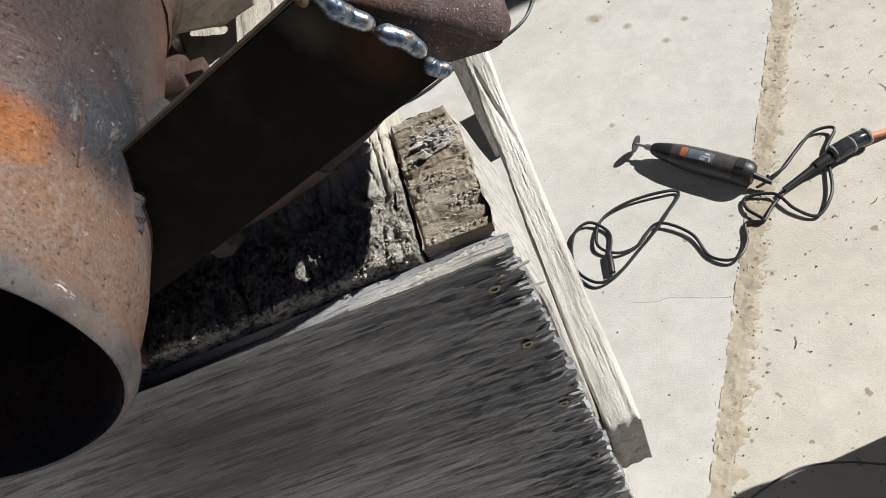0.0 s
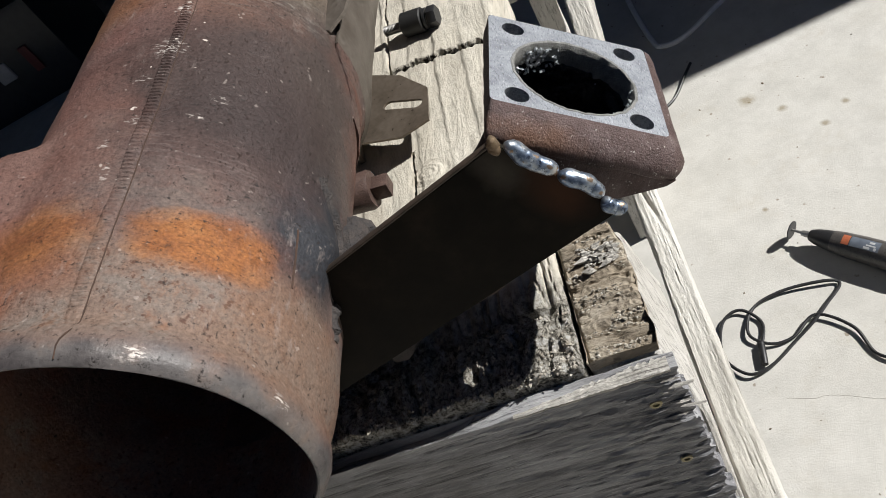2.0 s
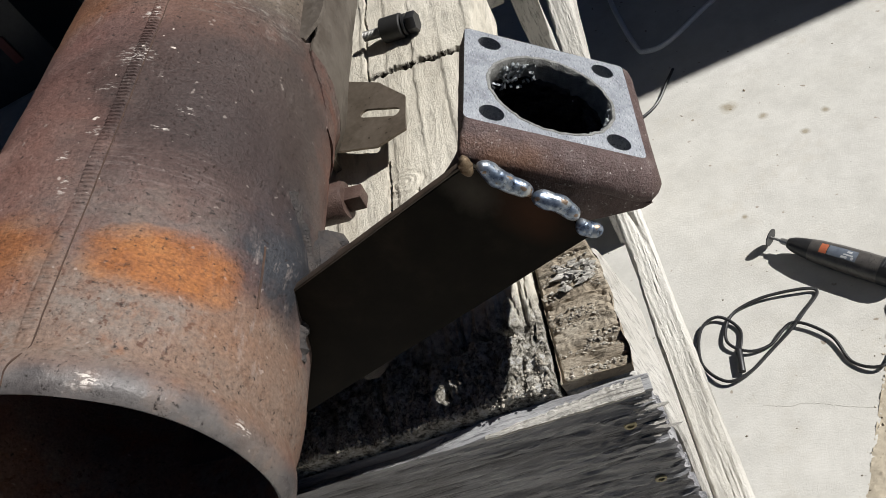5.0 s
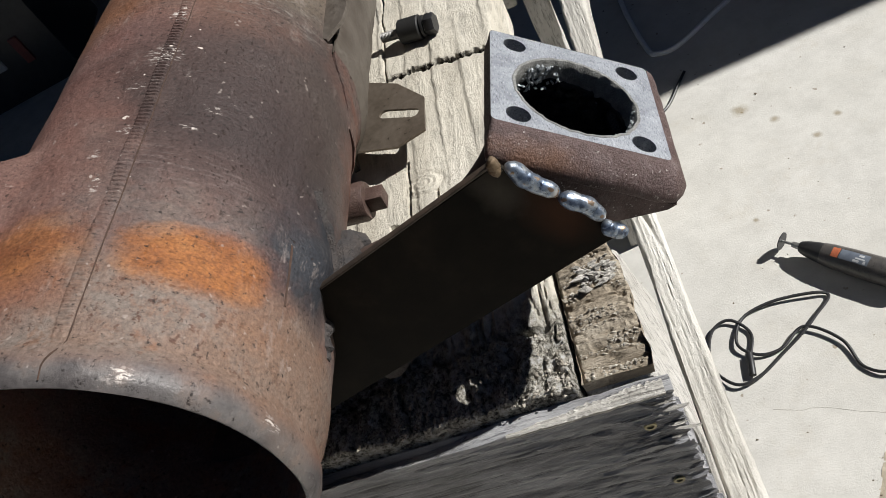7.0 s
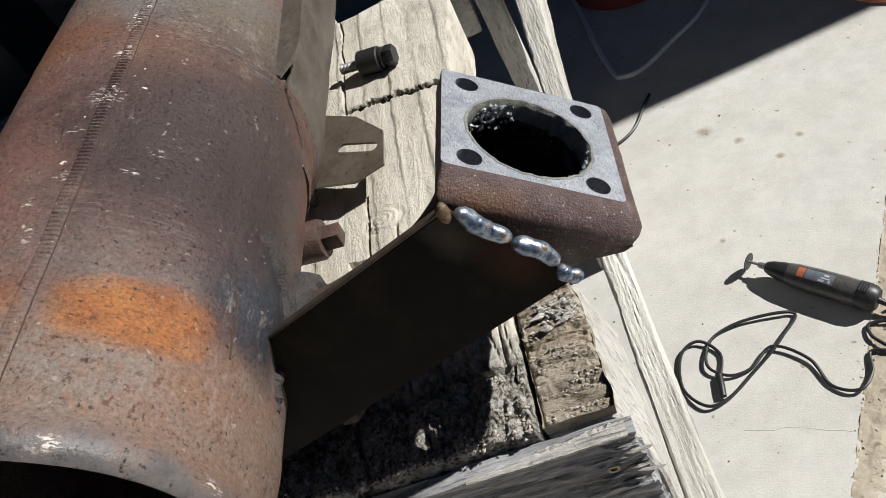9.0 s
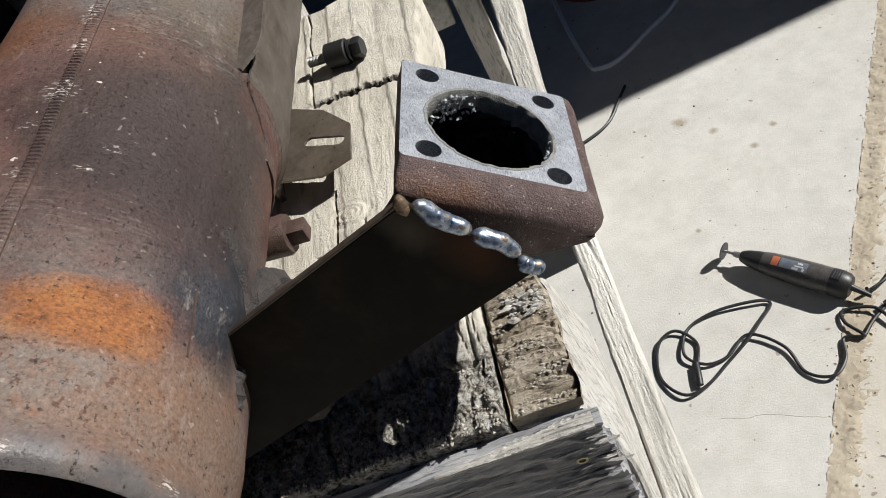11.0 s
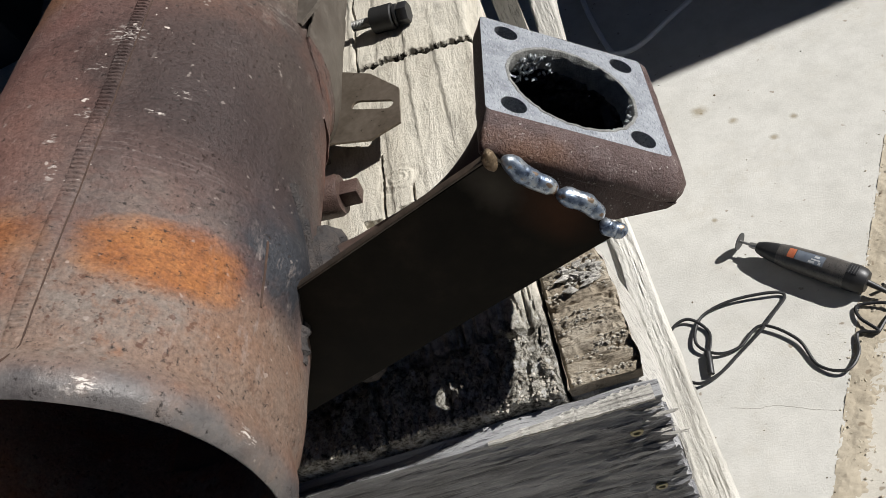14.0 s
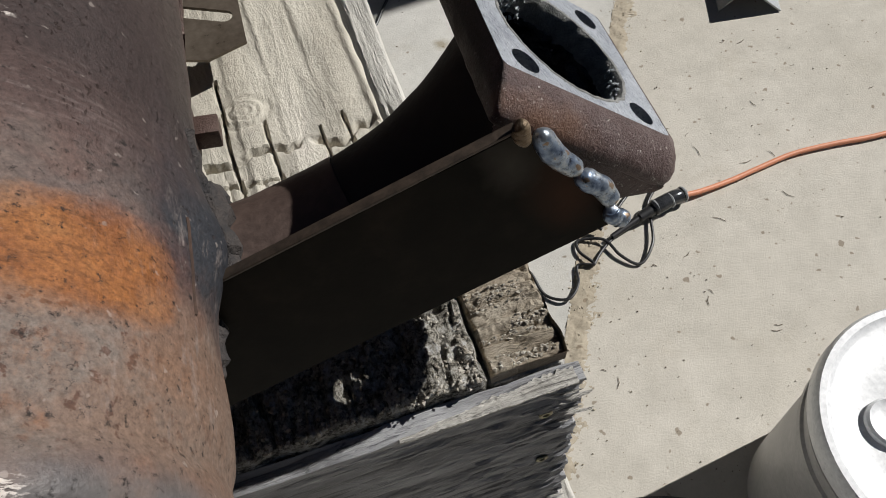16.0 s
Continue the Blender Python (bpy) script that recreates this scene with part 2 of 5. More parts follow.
def concrete(name, c1, c2, c3, speck, sandy, stains=()):
    m, b = mat(name, 0.9, 0.0, 0.25)
    at = coords(m)
    col = ramp(m, grain(m, at, 2.2, 6, 0.62), [(0.3, c1), (0.5, c2), (0.72, c3)])
    mid = grain(m, at, 16, 8, 0.7)
    col = mix(m, ramp(m, mid, grey(0.40, 0.70, 0, 0.6)), col, tuple(v * 0.80 for v in c1))
    damp = math_node(m, "MULTIPLY", ramp(m, grain(m, at, 7, 5, 0.6), grey(0.52, 0.68)), ramp(m, grain(m, at, 45, 6, 0.7), grey(0.40, 0.62)))
    col = mix(m, math_node(m, "MULTIPLY", damp, 0.38), col, (0.42, 0.375, 0.30))
    fine = grain(m, at, 240, 5, 0.7)
    col = mix(m, ramp(m, fine, grey(0.28, 0.42, sandy, 0)), col, tuple(v * 0.55 for v in c1))
    col = mix(m, ramp(m, grain(m, at, 55, 2, 0.4), grey(speck, speck + 0.05, 0, 0.7)), col, (0.20, 0.15, 0.10))
    for x, y, sz in stains:
        col = mix(m, math_node(m, "MULTIPLY", patch(m, at, (x, y, 0), (sz, sz, 1), 1.0, (0.3, 1.1), 60), 0.65), col, (0.22, 0.17, 0.09))
    link(m, col, b.inputs["Base Color"])
    bump(m, b, math_node(m, "ADD", math_node(m, "MULTIPLY", mid, 0.5), fine), 0.3, 0.003)
    return m


def old_wood(name, tones, stretch, dark=0.5, rough=0.85, scale=1.0, relief=0.5, rot=None):
    """Weathered timber: long fibres with dark checks between them. The long way has the small stretch."""
    m, b = mat(name, rough, 0.0, 0.25)
    at = coords(m, stretch)
    plain = coords(m)
    fib = grain(m, at, 120 * scale, 8, 0.7, 0.4)
    wide = grain(m, at, 22 * scale, 5, 0.6, 0.8)
    col = ramp(m, wide, [(0.28, tones[0]), (0.5, tones[1]), (0.72, tones[2])])
    col = mix(m, ramp(m, fib, grey(0.33, 0.5, dark, 0)), col, tuple(v * 0.28 for v in tones[0]))
    col = mix(m, ramp(m, grain(m, plain, 30, 5), grey(0.5, 0.75, 0, 0.35)), col, tuple(v * 0.6 for v in tones[1]))
    tall = math_node(m, "ADD", fib, math_node(m, "MULTIPLY", grain(m, plain, 500, 4), 0.3))
    if rot is not None:
        sep = node(m, "ShaderNodeSeparateXYZ")
        link(m, plain, sep.inputs[0])
        gone = ramp(m, math_node(m, "MULTIPLY_ADD", grain(m, plain, 40), 0.05, math_node(m, "SUBTRACT", sep.outputs["Y"], rot)), grey(0.025, 0.055, 1.0, 0.0))
        crumbs = grain(m, coords(m, (1, 0.75, 1)), 330, 8, 0.78)
        col = mix(m, math_node(m, "MULTIPLY", gone, 0.75), col, ramp(m, grain(m, plain, 55, 5), [(0.35, tuple(v * 0.62 for v in tones[1])), (0.65, tuple(v * 1.05 for v in tones[1]))]))
        # crevice shade and sunlit tips of the crumbled wood, painted into its colour
        pit = math_node(m, "MULTIPLY", ramp(m, crumbs, grey(0.42, 0.52, 0.9, 0)), gone)
        col = mix(m, pit, col, (0.014, 0.011, 0.009))
        tip = math_node(m, "MULTIPLY", ramp(m, crumbs, grey(0.52, 0.62, 0, 0.9)), gone)
        col = mix(m, tip, col, tuple(min(0.7, v * 1.35) for v in tones[2]))
        tall = math_node(m, "ADD", tall, math_node(m, "MULTIPLY", math_node(m, "MULTIPLY", crumbs, gone), 2.5))
        # shade of the check that runs across the plank, painted as a ragged black band
        across = math_node(m, "MULTIPLY_ADD", sep.outputs["X"], 0.16, math_node(m, "SUBTRACT", sep.outputs["Y"], 0.2852))
        ragged = math_node(m, "ADD", math_node(m, "MULTIPLY_ADD", grain(m, coords(m, (1, 0.4, 1)), 330, 5, 0.75), 0.011, -0.0055), math_node(m, "MULTIPLY_ADD", grain(m, plain, 60, 3), 0.006, -0.003))
        rim = ramp(m, math_node(m, "MULTIPLY", math_node(m, "ABSOLUTE", math_node(m, "ADD", across, ragged)), 100.0), grey(0.16, 0.30, 1.0, 0.0))
        ends = ramp(m, math_node(m, "MULTIPLY", math_node(m, "ADD", sep.outputs["X"], 0.125), 20.0), grey(0.0, 0.25))
        col = mix(m, math_node(m, "MULTIPLY", rim, ends), col, (0.016, 0.013, 0.010))
    link(m, col, b.inputs["Base Color"])
    bump(m, b, tall, relief, 0.0022)
    return m


SHELL = rusty_shell()
def plate_steel():
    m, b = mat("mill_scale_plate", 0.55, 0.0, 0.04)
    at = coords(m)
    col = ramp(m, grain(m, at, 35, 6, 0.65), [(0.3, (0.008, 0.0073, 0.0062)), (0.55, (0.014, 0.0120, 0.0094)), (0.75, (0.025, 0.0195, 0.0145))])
    # straw and grey heat tint beside the weld
    col = mix(m, math_node(m, "MULTIPLY", patch(m, at, (0.087, -0.030, 0), (0.013, 0.020, 0.02), 0.9, (0.1, 1.2), 70), 0.8), col, (0.072, 0.034, 0.019))
    col = mix(m, math_node(m, "MULTIPLY", patch(m, at, (0.077, -0.009, 0), (0.009, 0.015, 0.02), 0.9, (0.1, 1.2), 90), 0.75), col, (0.085, 0.076, 0.062))
    link(m, col, b.inputs["Base Color"])
    bump(m, b, grain(m, at, 400, 4), 0.15, 0.0006)
    return m


PLATE = plate_steel()
RUST = simple("brown_rust", (0.052, 0.030, 0.025), (0.110, 0.070, 0.057), 170, 0.55, 0.2, 0.7, 0.0006)
def cast_rust():
    m, b = mat("granular_cast_rust", 0.55, 0.15, 0.5)
    at = coords(m)
    fine = grain(m, at, 900, 4, 0.7)
    col = ramp(m, grain(m, at, 110, 6, 0.65), [(0.3, (0.048, 0.026, 0.024)), (0.5, (0.085, 0.052, 0.048)), (0.72, (0.135, 0.098, 0.092))])
    col = mix(m, ramp(m, fine, grey(0.30, 0.44, 0.8, 0)), col, (0.025, 0.017, 0.015))
    # sparkle of the grains, painted as pale specks
    col = mix(m, ramp(m, grain(m, at, 800, 3, 0.6), grey(0.64, 0.70, 0, 0.8)), col, (0.46, 0.42, 0.39))
    # soot and painted-in shade on the side towards the can, fresh rust by the weld
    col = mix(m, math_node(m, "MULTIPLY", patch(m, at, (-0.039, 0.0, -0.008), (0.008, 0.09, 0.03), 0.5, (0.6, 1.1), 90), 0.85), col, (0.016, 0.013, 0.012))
    col = mix(m, math_node(m, "MULTIPLY", patch(m, at, (-0.016, -0.040, -0.006), (0.024, 0.008, 0.008), 1.2, (0.2, 1.2), 130), 0.7), col, (0.15, 0.070, 0.036))
    link(m, col, b.inputs["Base Color"])
    bump(m, b, fine, 0.8, 0.0009)
    return m


CASTRUST = cast_rust()
PIPE = simple("heat_browned_pipe", (0.062, 0.042, 0.036), (0.115, 0.078, 0.064), 60, 0.6, 0.35, 0.25)
def brushed():
    m, b = mat("ground_flange_face", 0.5, 0.5)
    at = coords(m)
    fine = grain(m, coords(m, (1, 0.35, 1), 0.5), 1500, 4, 0.7)
    col = ramp(m, grain(m, at, 90, 6, 0.7), [(0.3, (0.21, 0.225, 0.255)), (0.5, (0.33, 0.35, 0.385)), (0.75, (0.46, 0.48, 0.515))])
    col = mix(m, ramp(m, fine, grey(0.30, 0.46, 0.85, 0)), col, (0.035, 0.035, 0.04))
    col = mix(m, ramp(m, fine, grey(0.58, 0.68, 0, 0.85)), col, (0.66, 0.67, 0.70))
    link(m, col, b.inputs["Base Color"])
    bump(m, b, fine, 0.8, 0.0006)
    return m


FACE = brushed()
def weld_metal():
    m, b = mat("blued_weld_bead", 0.35, 0.8)
    at = coords(m)
    col = ramp(m, grain(m, at, 190, 5, 0.6), [(0.32, (0.06, 0.09, 0.16)), (0.46, (0.20, 0.25, 0.33)), (0.60, (0.37, 0.40, 0.43)), (0.76, (0.56, 0.55, 0.53))])
    col = mix(m, ramp(m, grain(m, at, 330, 2, 0.4), grey(0.62, 0.66, 0, 0.85)), col, (0.22, 0.14, 0.075))
    col = mix(m, ramp(m, grain(m, at, 420, 4, 0.7), grey(0.32, 0.42, 0.9, 0)), col, (0.03, 0.03, 0.04))
    link(m, col, b.inputs["Base Color"])
    link(m, ramp(m, grain(m, at, 500, 4), grey(0.3, 0.7, 0.22, 0.5)), b.inputs["Roughness"])
    bump(m, b, grain(m, at, 600, 4), 0.3, 0.0008)
    return m


WELD = weld_metal()
WELDRUST = simple("burnt_weld_spatter", (0.12, 0.075, 0.035), (0.20, 0.15, 0.10), 300, 0.5, 0.5, 0.4, 0.0008)
TABM = simple("dull_bracket_sheet", (0.115, 0.092, 0.070), (0.195, 0.162, 0.130), 45, 0.34, 0.55, 0.12, 0.0005)
TIMBER = old_wood("sunbleached_timber", ((0.41, 0.375, 0.31), (0.54, 0.505, 0.43), (0.67, 0.63, 0.555)), (1, 0.22, 1), 0.45, 0.9, 1.0, 0.9, 0.05)
ENDGRAIN = old_wood("rotted_end_grain", ((0.18, 0.145, 0.105), (0.32, 0.270, 0.205), (0.46, 0.41, 0.335)), (0.5, 1.4, 1), 0.75, 0.95, 1.6, 1.0)
def plywood():
    m, b = mat("grey_plywood", 0.62, 0.0, 0.45)
    at = coords(m, (0.085, 1, 1))
    tilt = node(m, "ShaderNodeMapping")
    tilt.inputs["Rotation"].default_value = (0, radians(6), 0)
    link(m, at, tilt.inputs["Vector"])
    at = tilt.outputs[0]
    fib, strand = grain(m, at, 900, 4, 0.7, 0.1), grain(m, at, 260, 5, 0.7, 0.15)
    col = ramp(m, grain(m, at, 22, 4, 0.6), [(0.32, (0.16, 0.160, 0.172)), (0.5, (0.30, 0.300, 0.310)), (0.68, (0.46, 0.46, 0.465))])
    col = mix(m, ramp(m, strand, grey(0.40, 0.47, 0.75, 0)), col, (0.030, 0.030, 0.035))
    col = mix(m, ramp(m, fib, grey(0.55, 0.64, 0, 0.5)), col, (0.56, 0.555, 0.55))
    col = mix(m, ramp(m, grain(m, coords(m, (0.22, 1, 1)), 30, 6, 0.65), grey(0.48, 0.66, 0, 0.75)), col, (0.055, 0.053, 0.060))
    # brown stain, enlarged and deepened to paint in the shade at the left
    brown = patch(m, coords(m), (-0.17, 0.0, 0.84), (0.10, 1, 0.09), 1.0, (0.3, 1.2), 40)
    col = mix(m, math_node(m, "MULTIPLY", brown, 0.72), col, (0.055, 0.045, 0.038))
    warm = patch(m, coords(m), (-0.24, 0.0, 0.68), (0.13, 1, 0.11), 0.8, (0.3, 1.2), 25)
    col = mix(m, math_node(m, "MULTIPLY", warm, 0.55), col, (0.235, 0.210, 0.170))
    link(m, col, b.inputs["Base Color"])
    bump(m, b, math_node(m, "ADD", strand, math_node(m, "MULTIPLY", fib, 0.5)), 1.0, 0.0018)
    return m


PLY = plywood()
RAILM = old_wood("pale_rail_board", ((0.38, 0.36, 0.325), (0.52, 0.50, 0.455), (0.63, 0.61, 0.565)), (1, 0.07, 1), 0.6, 0.85, 1.3, 0.9)
LEGM = old_wood("pale_leg_board", ((0.40, 0.38, 0.345), (0.53, 0.51, 0.47), (0.64, 0.62, 0.585)), (1, 1, 0.2), 0.75, 0.95, 2.4, 1.0)
OILY = simple("oily_soot", (0.005, 0.005, 0.006), (0.012, 0.012, 0.014), 110, 0.14, 0.0, 0.6, 0.003, fine=2.0)
SHIELDM = simple("browned_shield_sheet", (0.075, 0.060, 0.048), (0.15, 0.13, 0.11), 55, 0.5, 0.35, 0.3, 0.001)
SOOT = simple("sooty_scale", (0.026, 0.026, 0.029), (0.075, 0.062, 0.056), 150, 0.8, 0.1, 0.9, 0.002)
SLAB_A = concrete("smooth_pale_concrete", (0.52, 0.505, 0.465), (0.57, 0.555, 0.515), (0.61, 0.595, 0.56), 0.72, 0.12, ((0.519, 1.289, 0.022), (0.56, 1.22, 0.012), (0.60, 1.13, 0.011), (0.45, 0.555, 0.012), (0.66, 1.16, 0.010), (0.40, 1.00, 0.007)))
SLAB_B = concrete("sandy_concrete", (0.52, 0.485, 0.42), (0.565, 0.53, 0.465), (0.61, 0.575, 0.51), 0.69, 0.3)
SAND = concrete("joint_sand", (0.38, 0.325, 0.245), (0.44, 0.385, 0.30), (0.50, 0.445, 0.36), 0.66, 0.5)
BLACK = simple("black_plastic", (0.012, 0.012, 0.013), (0.022, 0.022, 0.024), 120, 0.45, 0, 0.1, 0.0003)
RUBBER = simple("black_rubber", (0.006, 0.006, 0.006), (0.012, 0.012, 0.012), 200, 0.6, 0, 0.3, 0.0004)
GREYP = simple("grey_plastic", (0.045, 0.043, 0.042), (0.085, 0.078, 0.072), 100, 0.32, 0, 0.1, 0.0003)
ORANGE = simple("orange_plastic", (0.33, 0.085, 0.04), (0.42, 0.13, 0.06), 100, 0.45, 0, 0.1, 0.0003)
CORDM = simple("orange_cord_jacket", (0.62, 0.23, 0.12), (0.70, 0.30, 0.17), 150, 0.5, 0, 0.1, 0.0003)
WHITEC = simple("dirty_white_cable", (0.76, 0.76, 0.74), (0.85, 0.85, 0.83), 90, 0.5, 0, 0.1, 0.0003)
STEEL = simple("worn_steel", (0.30, 0.29, 0.28), (0.45, 0.44, 0.42), 200, 0.4, 0.85, 0.3, 0.0004)
BRASS = simple("yellow_zinc", (0.20, 0.175, 0.10), (0.34, 0.30, 0.18), 300, 0.4, 0.6, 0.3, 0.0004)
GALV = simple("galvanised_sheet", (0.30, 0.32, 0.34), (0.42, 0.44, 0.45), 40, 0.45, 0.4, 0.1, 0.0005)
BUCKET = simple("grey_pail_plastic", (0.34, 0.335, 0.325), (0.42, 0.41, 0.40), 25, 0.4, 0, 0.1, 0.0005)
LID = simple("white_lid_plastic", (0.72, 0.73, 0.74), (0.80, 0.81, 0.82), 30, 0.35, 0, 0.08, 0.0005)
GREEN = simple("green_plastic", (0.02, 0.14, 0.075), (0.03, 0.2, 0.11), 50, 0.45, 0, 0.1, 0.0005)
REDP = simple("dull_red_paint", (0.22, 0.035, 0.03), (0.30, 0.05, 0.04), 40, 0.5, 0, 0.1, 0.0005)
NAVY = simple("blue_grey_plastic", (0.085, 0.10, 0.13), (0.13, 0.15, 0.18), 30, 0.35, 0, 0.1, 0.0005)
DARK = simple("dark_enamel", (0.015, 0.016, 0.018), (0.03, 0.03, 0.033), 30, 0.4, 0, 0.1, 0.0005)
PALE = simple("pale_grey_paint", (0.32, 0.33, 0.34), (0.42, 0.43, 0.44), 30, 0.5, 0, 0.1, 0.0005)
WALLM = simple("dark_boarding", (0.022, 0.023, 0.027), (0.04, 0.041, 0.046), 6, 0.9, 0, 0.3, 0.002)
ROOFM = simple("dark_roof_board", (0.022, 0.022, 0.024), (0.04, 0.04, 0.042), 10, 0.9, 0, 0.3, 0.002)
SHADE_WALL = simple("blue_grey_shade_wall", (0.10, 0.12, 0.16), (0.14, 0.165, 0.21), 8, 0.8, 0, 0.2, 0.002)
GRIT = simple("dark_grit", (0.075, 0.060, 0.045), (0.20, 0.16, 0.115), 100, 0.9, 0, 0.2, 0.0005)
TWIG = simple("dry_twig", (0.06, 0.04, 0.025), (0.14, 0.10, 0.06), 100, 0.9, 0, 0.2, 0.0005)
STONE = simple("tan_pebble", (0.38, 0.33, 0.25), (0.5, 0.45, 0.36), 90, 0.85, 0, 0.2, 0.0005)


# ---- mesh helpers ----
WORLD_OF = {}


def thing(name, place, label, category, group="", kind="", turn=None):
    ob = new(name)
    m = Matrix.Translation(place) if turn is None else turn
    ob.matrix_basis = m
    WORLD_OF[ob.name] = m.copy()
    return tagged(ob, label, category, group, kind)


def to_mesh(name, bm, material, smooth=True):
    me = bpy.data.meshes.new(name)
    bmesh.ops.recalc_face_normals(bm, faces=bm.faces)
    bm.to_mesh(me)
    bm.free()
    me.materials.append(material)
    if smooth:
        me.shade_smooth()
        me.set_sharp_from_angle(angle=radians(38))
    return me


def part(name, bm, material, parent=None, label="", m=None, smooth=True):
    """Links bm, drawn in the frame m (the world's if none), as one mesh object under parent."""
    m = m if m is not None else Matrix.Identity(4)
    ob = new(name, to_mesh(name, bm, material, smooth))
    ob.parent = parent
    ob.matrix_basis = (WORLD_OF[parent.name].inverted() @ m) if parent else m
    WORLD_OF[ob.name] = m.copy()
    return tagged(ob, label)


def box(x0, x1, y0, y1, z0, z1, bevel=0.0, seg=2):
    bm = bmesh.new()
    bmesh.ops.create_cube(bm, size=1)
    for v in bm.verts:
        v.co = ((x0 + x1) / 2 + v.co.x * (x1 - x0), (y0 + y1) / 2 + v.co.y * (y1 - y0), (z0 + z1) / 2 + v.co.z * (z1 - z0))
    if bevel:
        bmesh.ops.bevel(bm, geom=bm.edges[:], offset=bevel, segments=seg, affect="EDGES", profile=0.6)
    return bm


def lathe(profile, n=48, axis="Z", closed=False):
    """Turns (radius, along) pairs round an axis."""
    bm = bmesh.new()
    rings = []
    for r, h in profile:
        ring = []
        for k in range(n):
            a = 2 * math.pi * k / n
            c, s = r * math.cos(a), r * math.sin(a)
            ring.append(bm.verts.new({"Z": (c, s, h), "Y": (c, h, s), "X": (h, c, s)}[axis]))
        rings.append(ring)
    pairs = list(zip(rings, rings[1:])) + ([(rings[-1], rings[0])] if closed else [])
    for a, b in pairs:
        for k in range(n):
            bm.faces.new((a[k], a[(k + 1) % n], b[(k + 1) % n], b[k]))
    if not closed:
        for ring in (rings[0], rings[-1]):
            bm.faces.new(ring)
    return bm


def spline(points, steps=8):
    """A smooth line through the points."""
    p = [Vector(q) for q in points]
    p = [2 * p[0] - p[1]] + p + [2 * p[-1] - p[-2]]
    out = []
    for i in range(1, len(p) - 2):
        for k in range(steps):
            t = k / steps
            a, b, c, d = p[i - 1], p[i], p[i + 1], p[i + 2]
            out.append(0.5 * (2 * b + (c - a) * t + (2 * a - 5 * b + 4 * c - d) * t * t + (3 * b - a - 3 * c + d) * t ** 3))
    out.append(p[-2])
    return out


def tube(line, r, n=10, caps=True, inner=None):
    """A round tube along a line of points; r a number or one a point; inner: the bore's radius, open at both ends."""
    bm = bmesh.new()
    line = [Vector(q) for q in line]
    rs = r if isinstance(r, list) else [r] * len(line)
    side = None

    def ring(q, d, rad):
        return [bm.verts.new(q + rad * (math.cos(2 * math.pi * k / n) * side + math.sin(2 * math.pi * k / n) * d.cross(side))) for k in range(n)]

    outer, bore = [], []
    for i, q in enumerate(line):
        d = (line[min(i + 1, len(line) - 1)] - line[max(i - 1, 0)]).normalized()
        if side is None:
            side = d.orthogonal().normalized()
        side = (side - d * side.dot(d)).normalized()
        outer.append(ring(q, d, rs[i]))
        if inner:
            bore.append(ring(q, d, inner))
    for rings in (outer, bore):
        for a, b in zip(rings, rings[1:]):
            for k in range(n):
                bm.faces.new((a[k], a[(k + 1) % n], b[(k + 1) % n], b[k]))
    if inner:
        for a, b in ((outer[0], bore[0]), (outer[-1], bore[-1])):
            for k in range(n):
                bm.faces.new((a[k], a[(k + 1) % n], b[(k + 1) % n], b[k]))
    elif caps:
        bm.faces.new(outer[0])
        bm.faces.new(outer[-1])
    return bm


def slab_of(outline, z0, z1, bevel=0.0):
    """A flat plate from an outline of (x, y)."""
    bm = bmesh.new()
    f = bm.faces.new([bm.verts.new((x, y, z0)) for x, y in outline])
    r = bmesh.ops.extrude_face_region(bm, geom=[f])
    for v in r["geom"]:
        if isinstance(v, bmesh.types.BMVert):
            v.co.z = z1
    if bevel:
        bmesh.ops.bevel(bm, geom=bm.edges[:], offset=bevel, segments=2, affect="EDGES")
    return bm


def rough_up(bm, amount, scale, along=(1, 1, 1)):
    bm.normal_update()
    moves = [(v, v.normal * amount * noise.noise(Vector(c * s for c, s in zip(v.co, along)) * scale)) for v in bm.verts]
    for v, d in moves:
        v.co += d
    return bm


def basis(origin, x, y, z):
    m = Matrix((x, y, z)).transposed().to_4x4()
    m.translation = origin
    return m


# ---- ground: two slabs with a sanded joint between them ----
J0, JD = Vector((0.187, 0.321)), Vector((0.862, 1.031)).normalized()
JN = Vector((JD.y, -JD.x))


def joint_line(off, seed):
    """The worn edge of a slab along the joint."""
    out = []
    for k in range(-30, 61):
        s = k * 0.05
        w = off + 0.004 * noise.noise((s * 9, seed, 0)) + 0.002 * noise.noise((s * 40, seed, 3))
        out.append(J0 + JD * s + JN * w)
    return out


ground = tagged(part("ground", box(-300, 300, -300, 300, -0.5, -0.014), SAND), "packed sandy soil under and beyond the concrete", "ground", kind="structure")
left_edge = joint_line(-0.006, 1.0)
right_edge = joint_line(0.021, 7.0)
far = 9.0
pts = [tuple(left_edge[0] - JD * far)] + [tuple(p) for p in left_edge] + [tuple(left_edge[-1] + JD * far)]
outline_a = pts + [tuple(Vector(pts[-1]) - JN * far), tuple(Vector(pts[0]) - JN * far)]
slab = tagged(part("pavement_smooth", slab_of(outline_a, -0.1, 0.0), SLAB_A, smooth=False), "smooth pale weathered concrete slab", "concrete slab", kind="structure")
pts = [tuple(right_edge[0] - JD * far)] + [tuple(p) for p in right_edge] + [tuple(right_edge[-1] + JD * far)]
outline_b = pts + [tuple(Vector(pts[-1]) + JN * far), tuple(Vector(pts[0]) + JN * far)]
tagged(part("pavement_sandy", slab_of(outline_b, -0.1, -0.001), SLAB_B, smooth=False), "rough sandy tan concrete slab", "concrete slab", kind="structure")


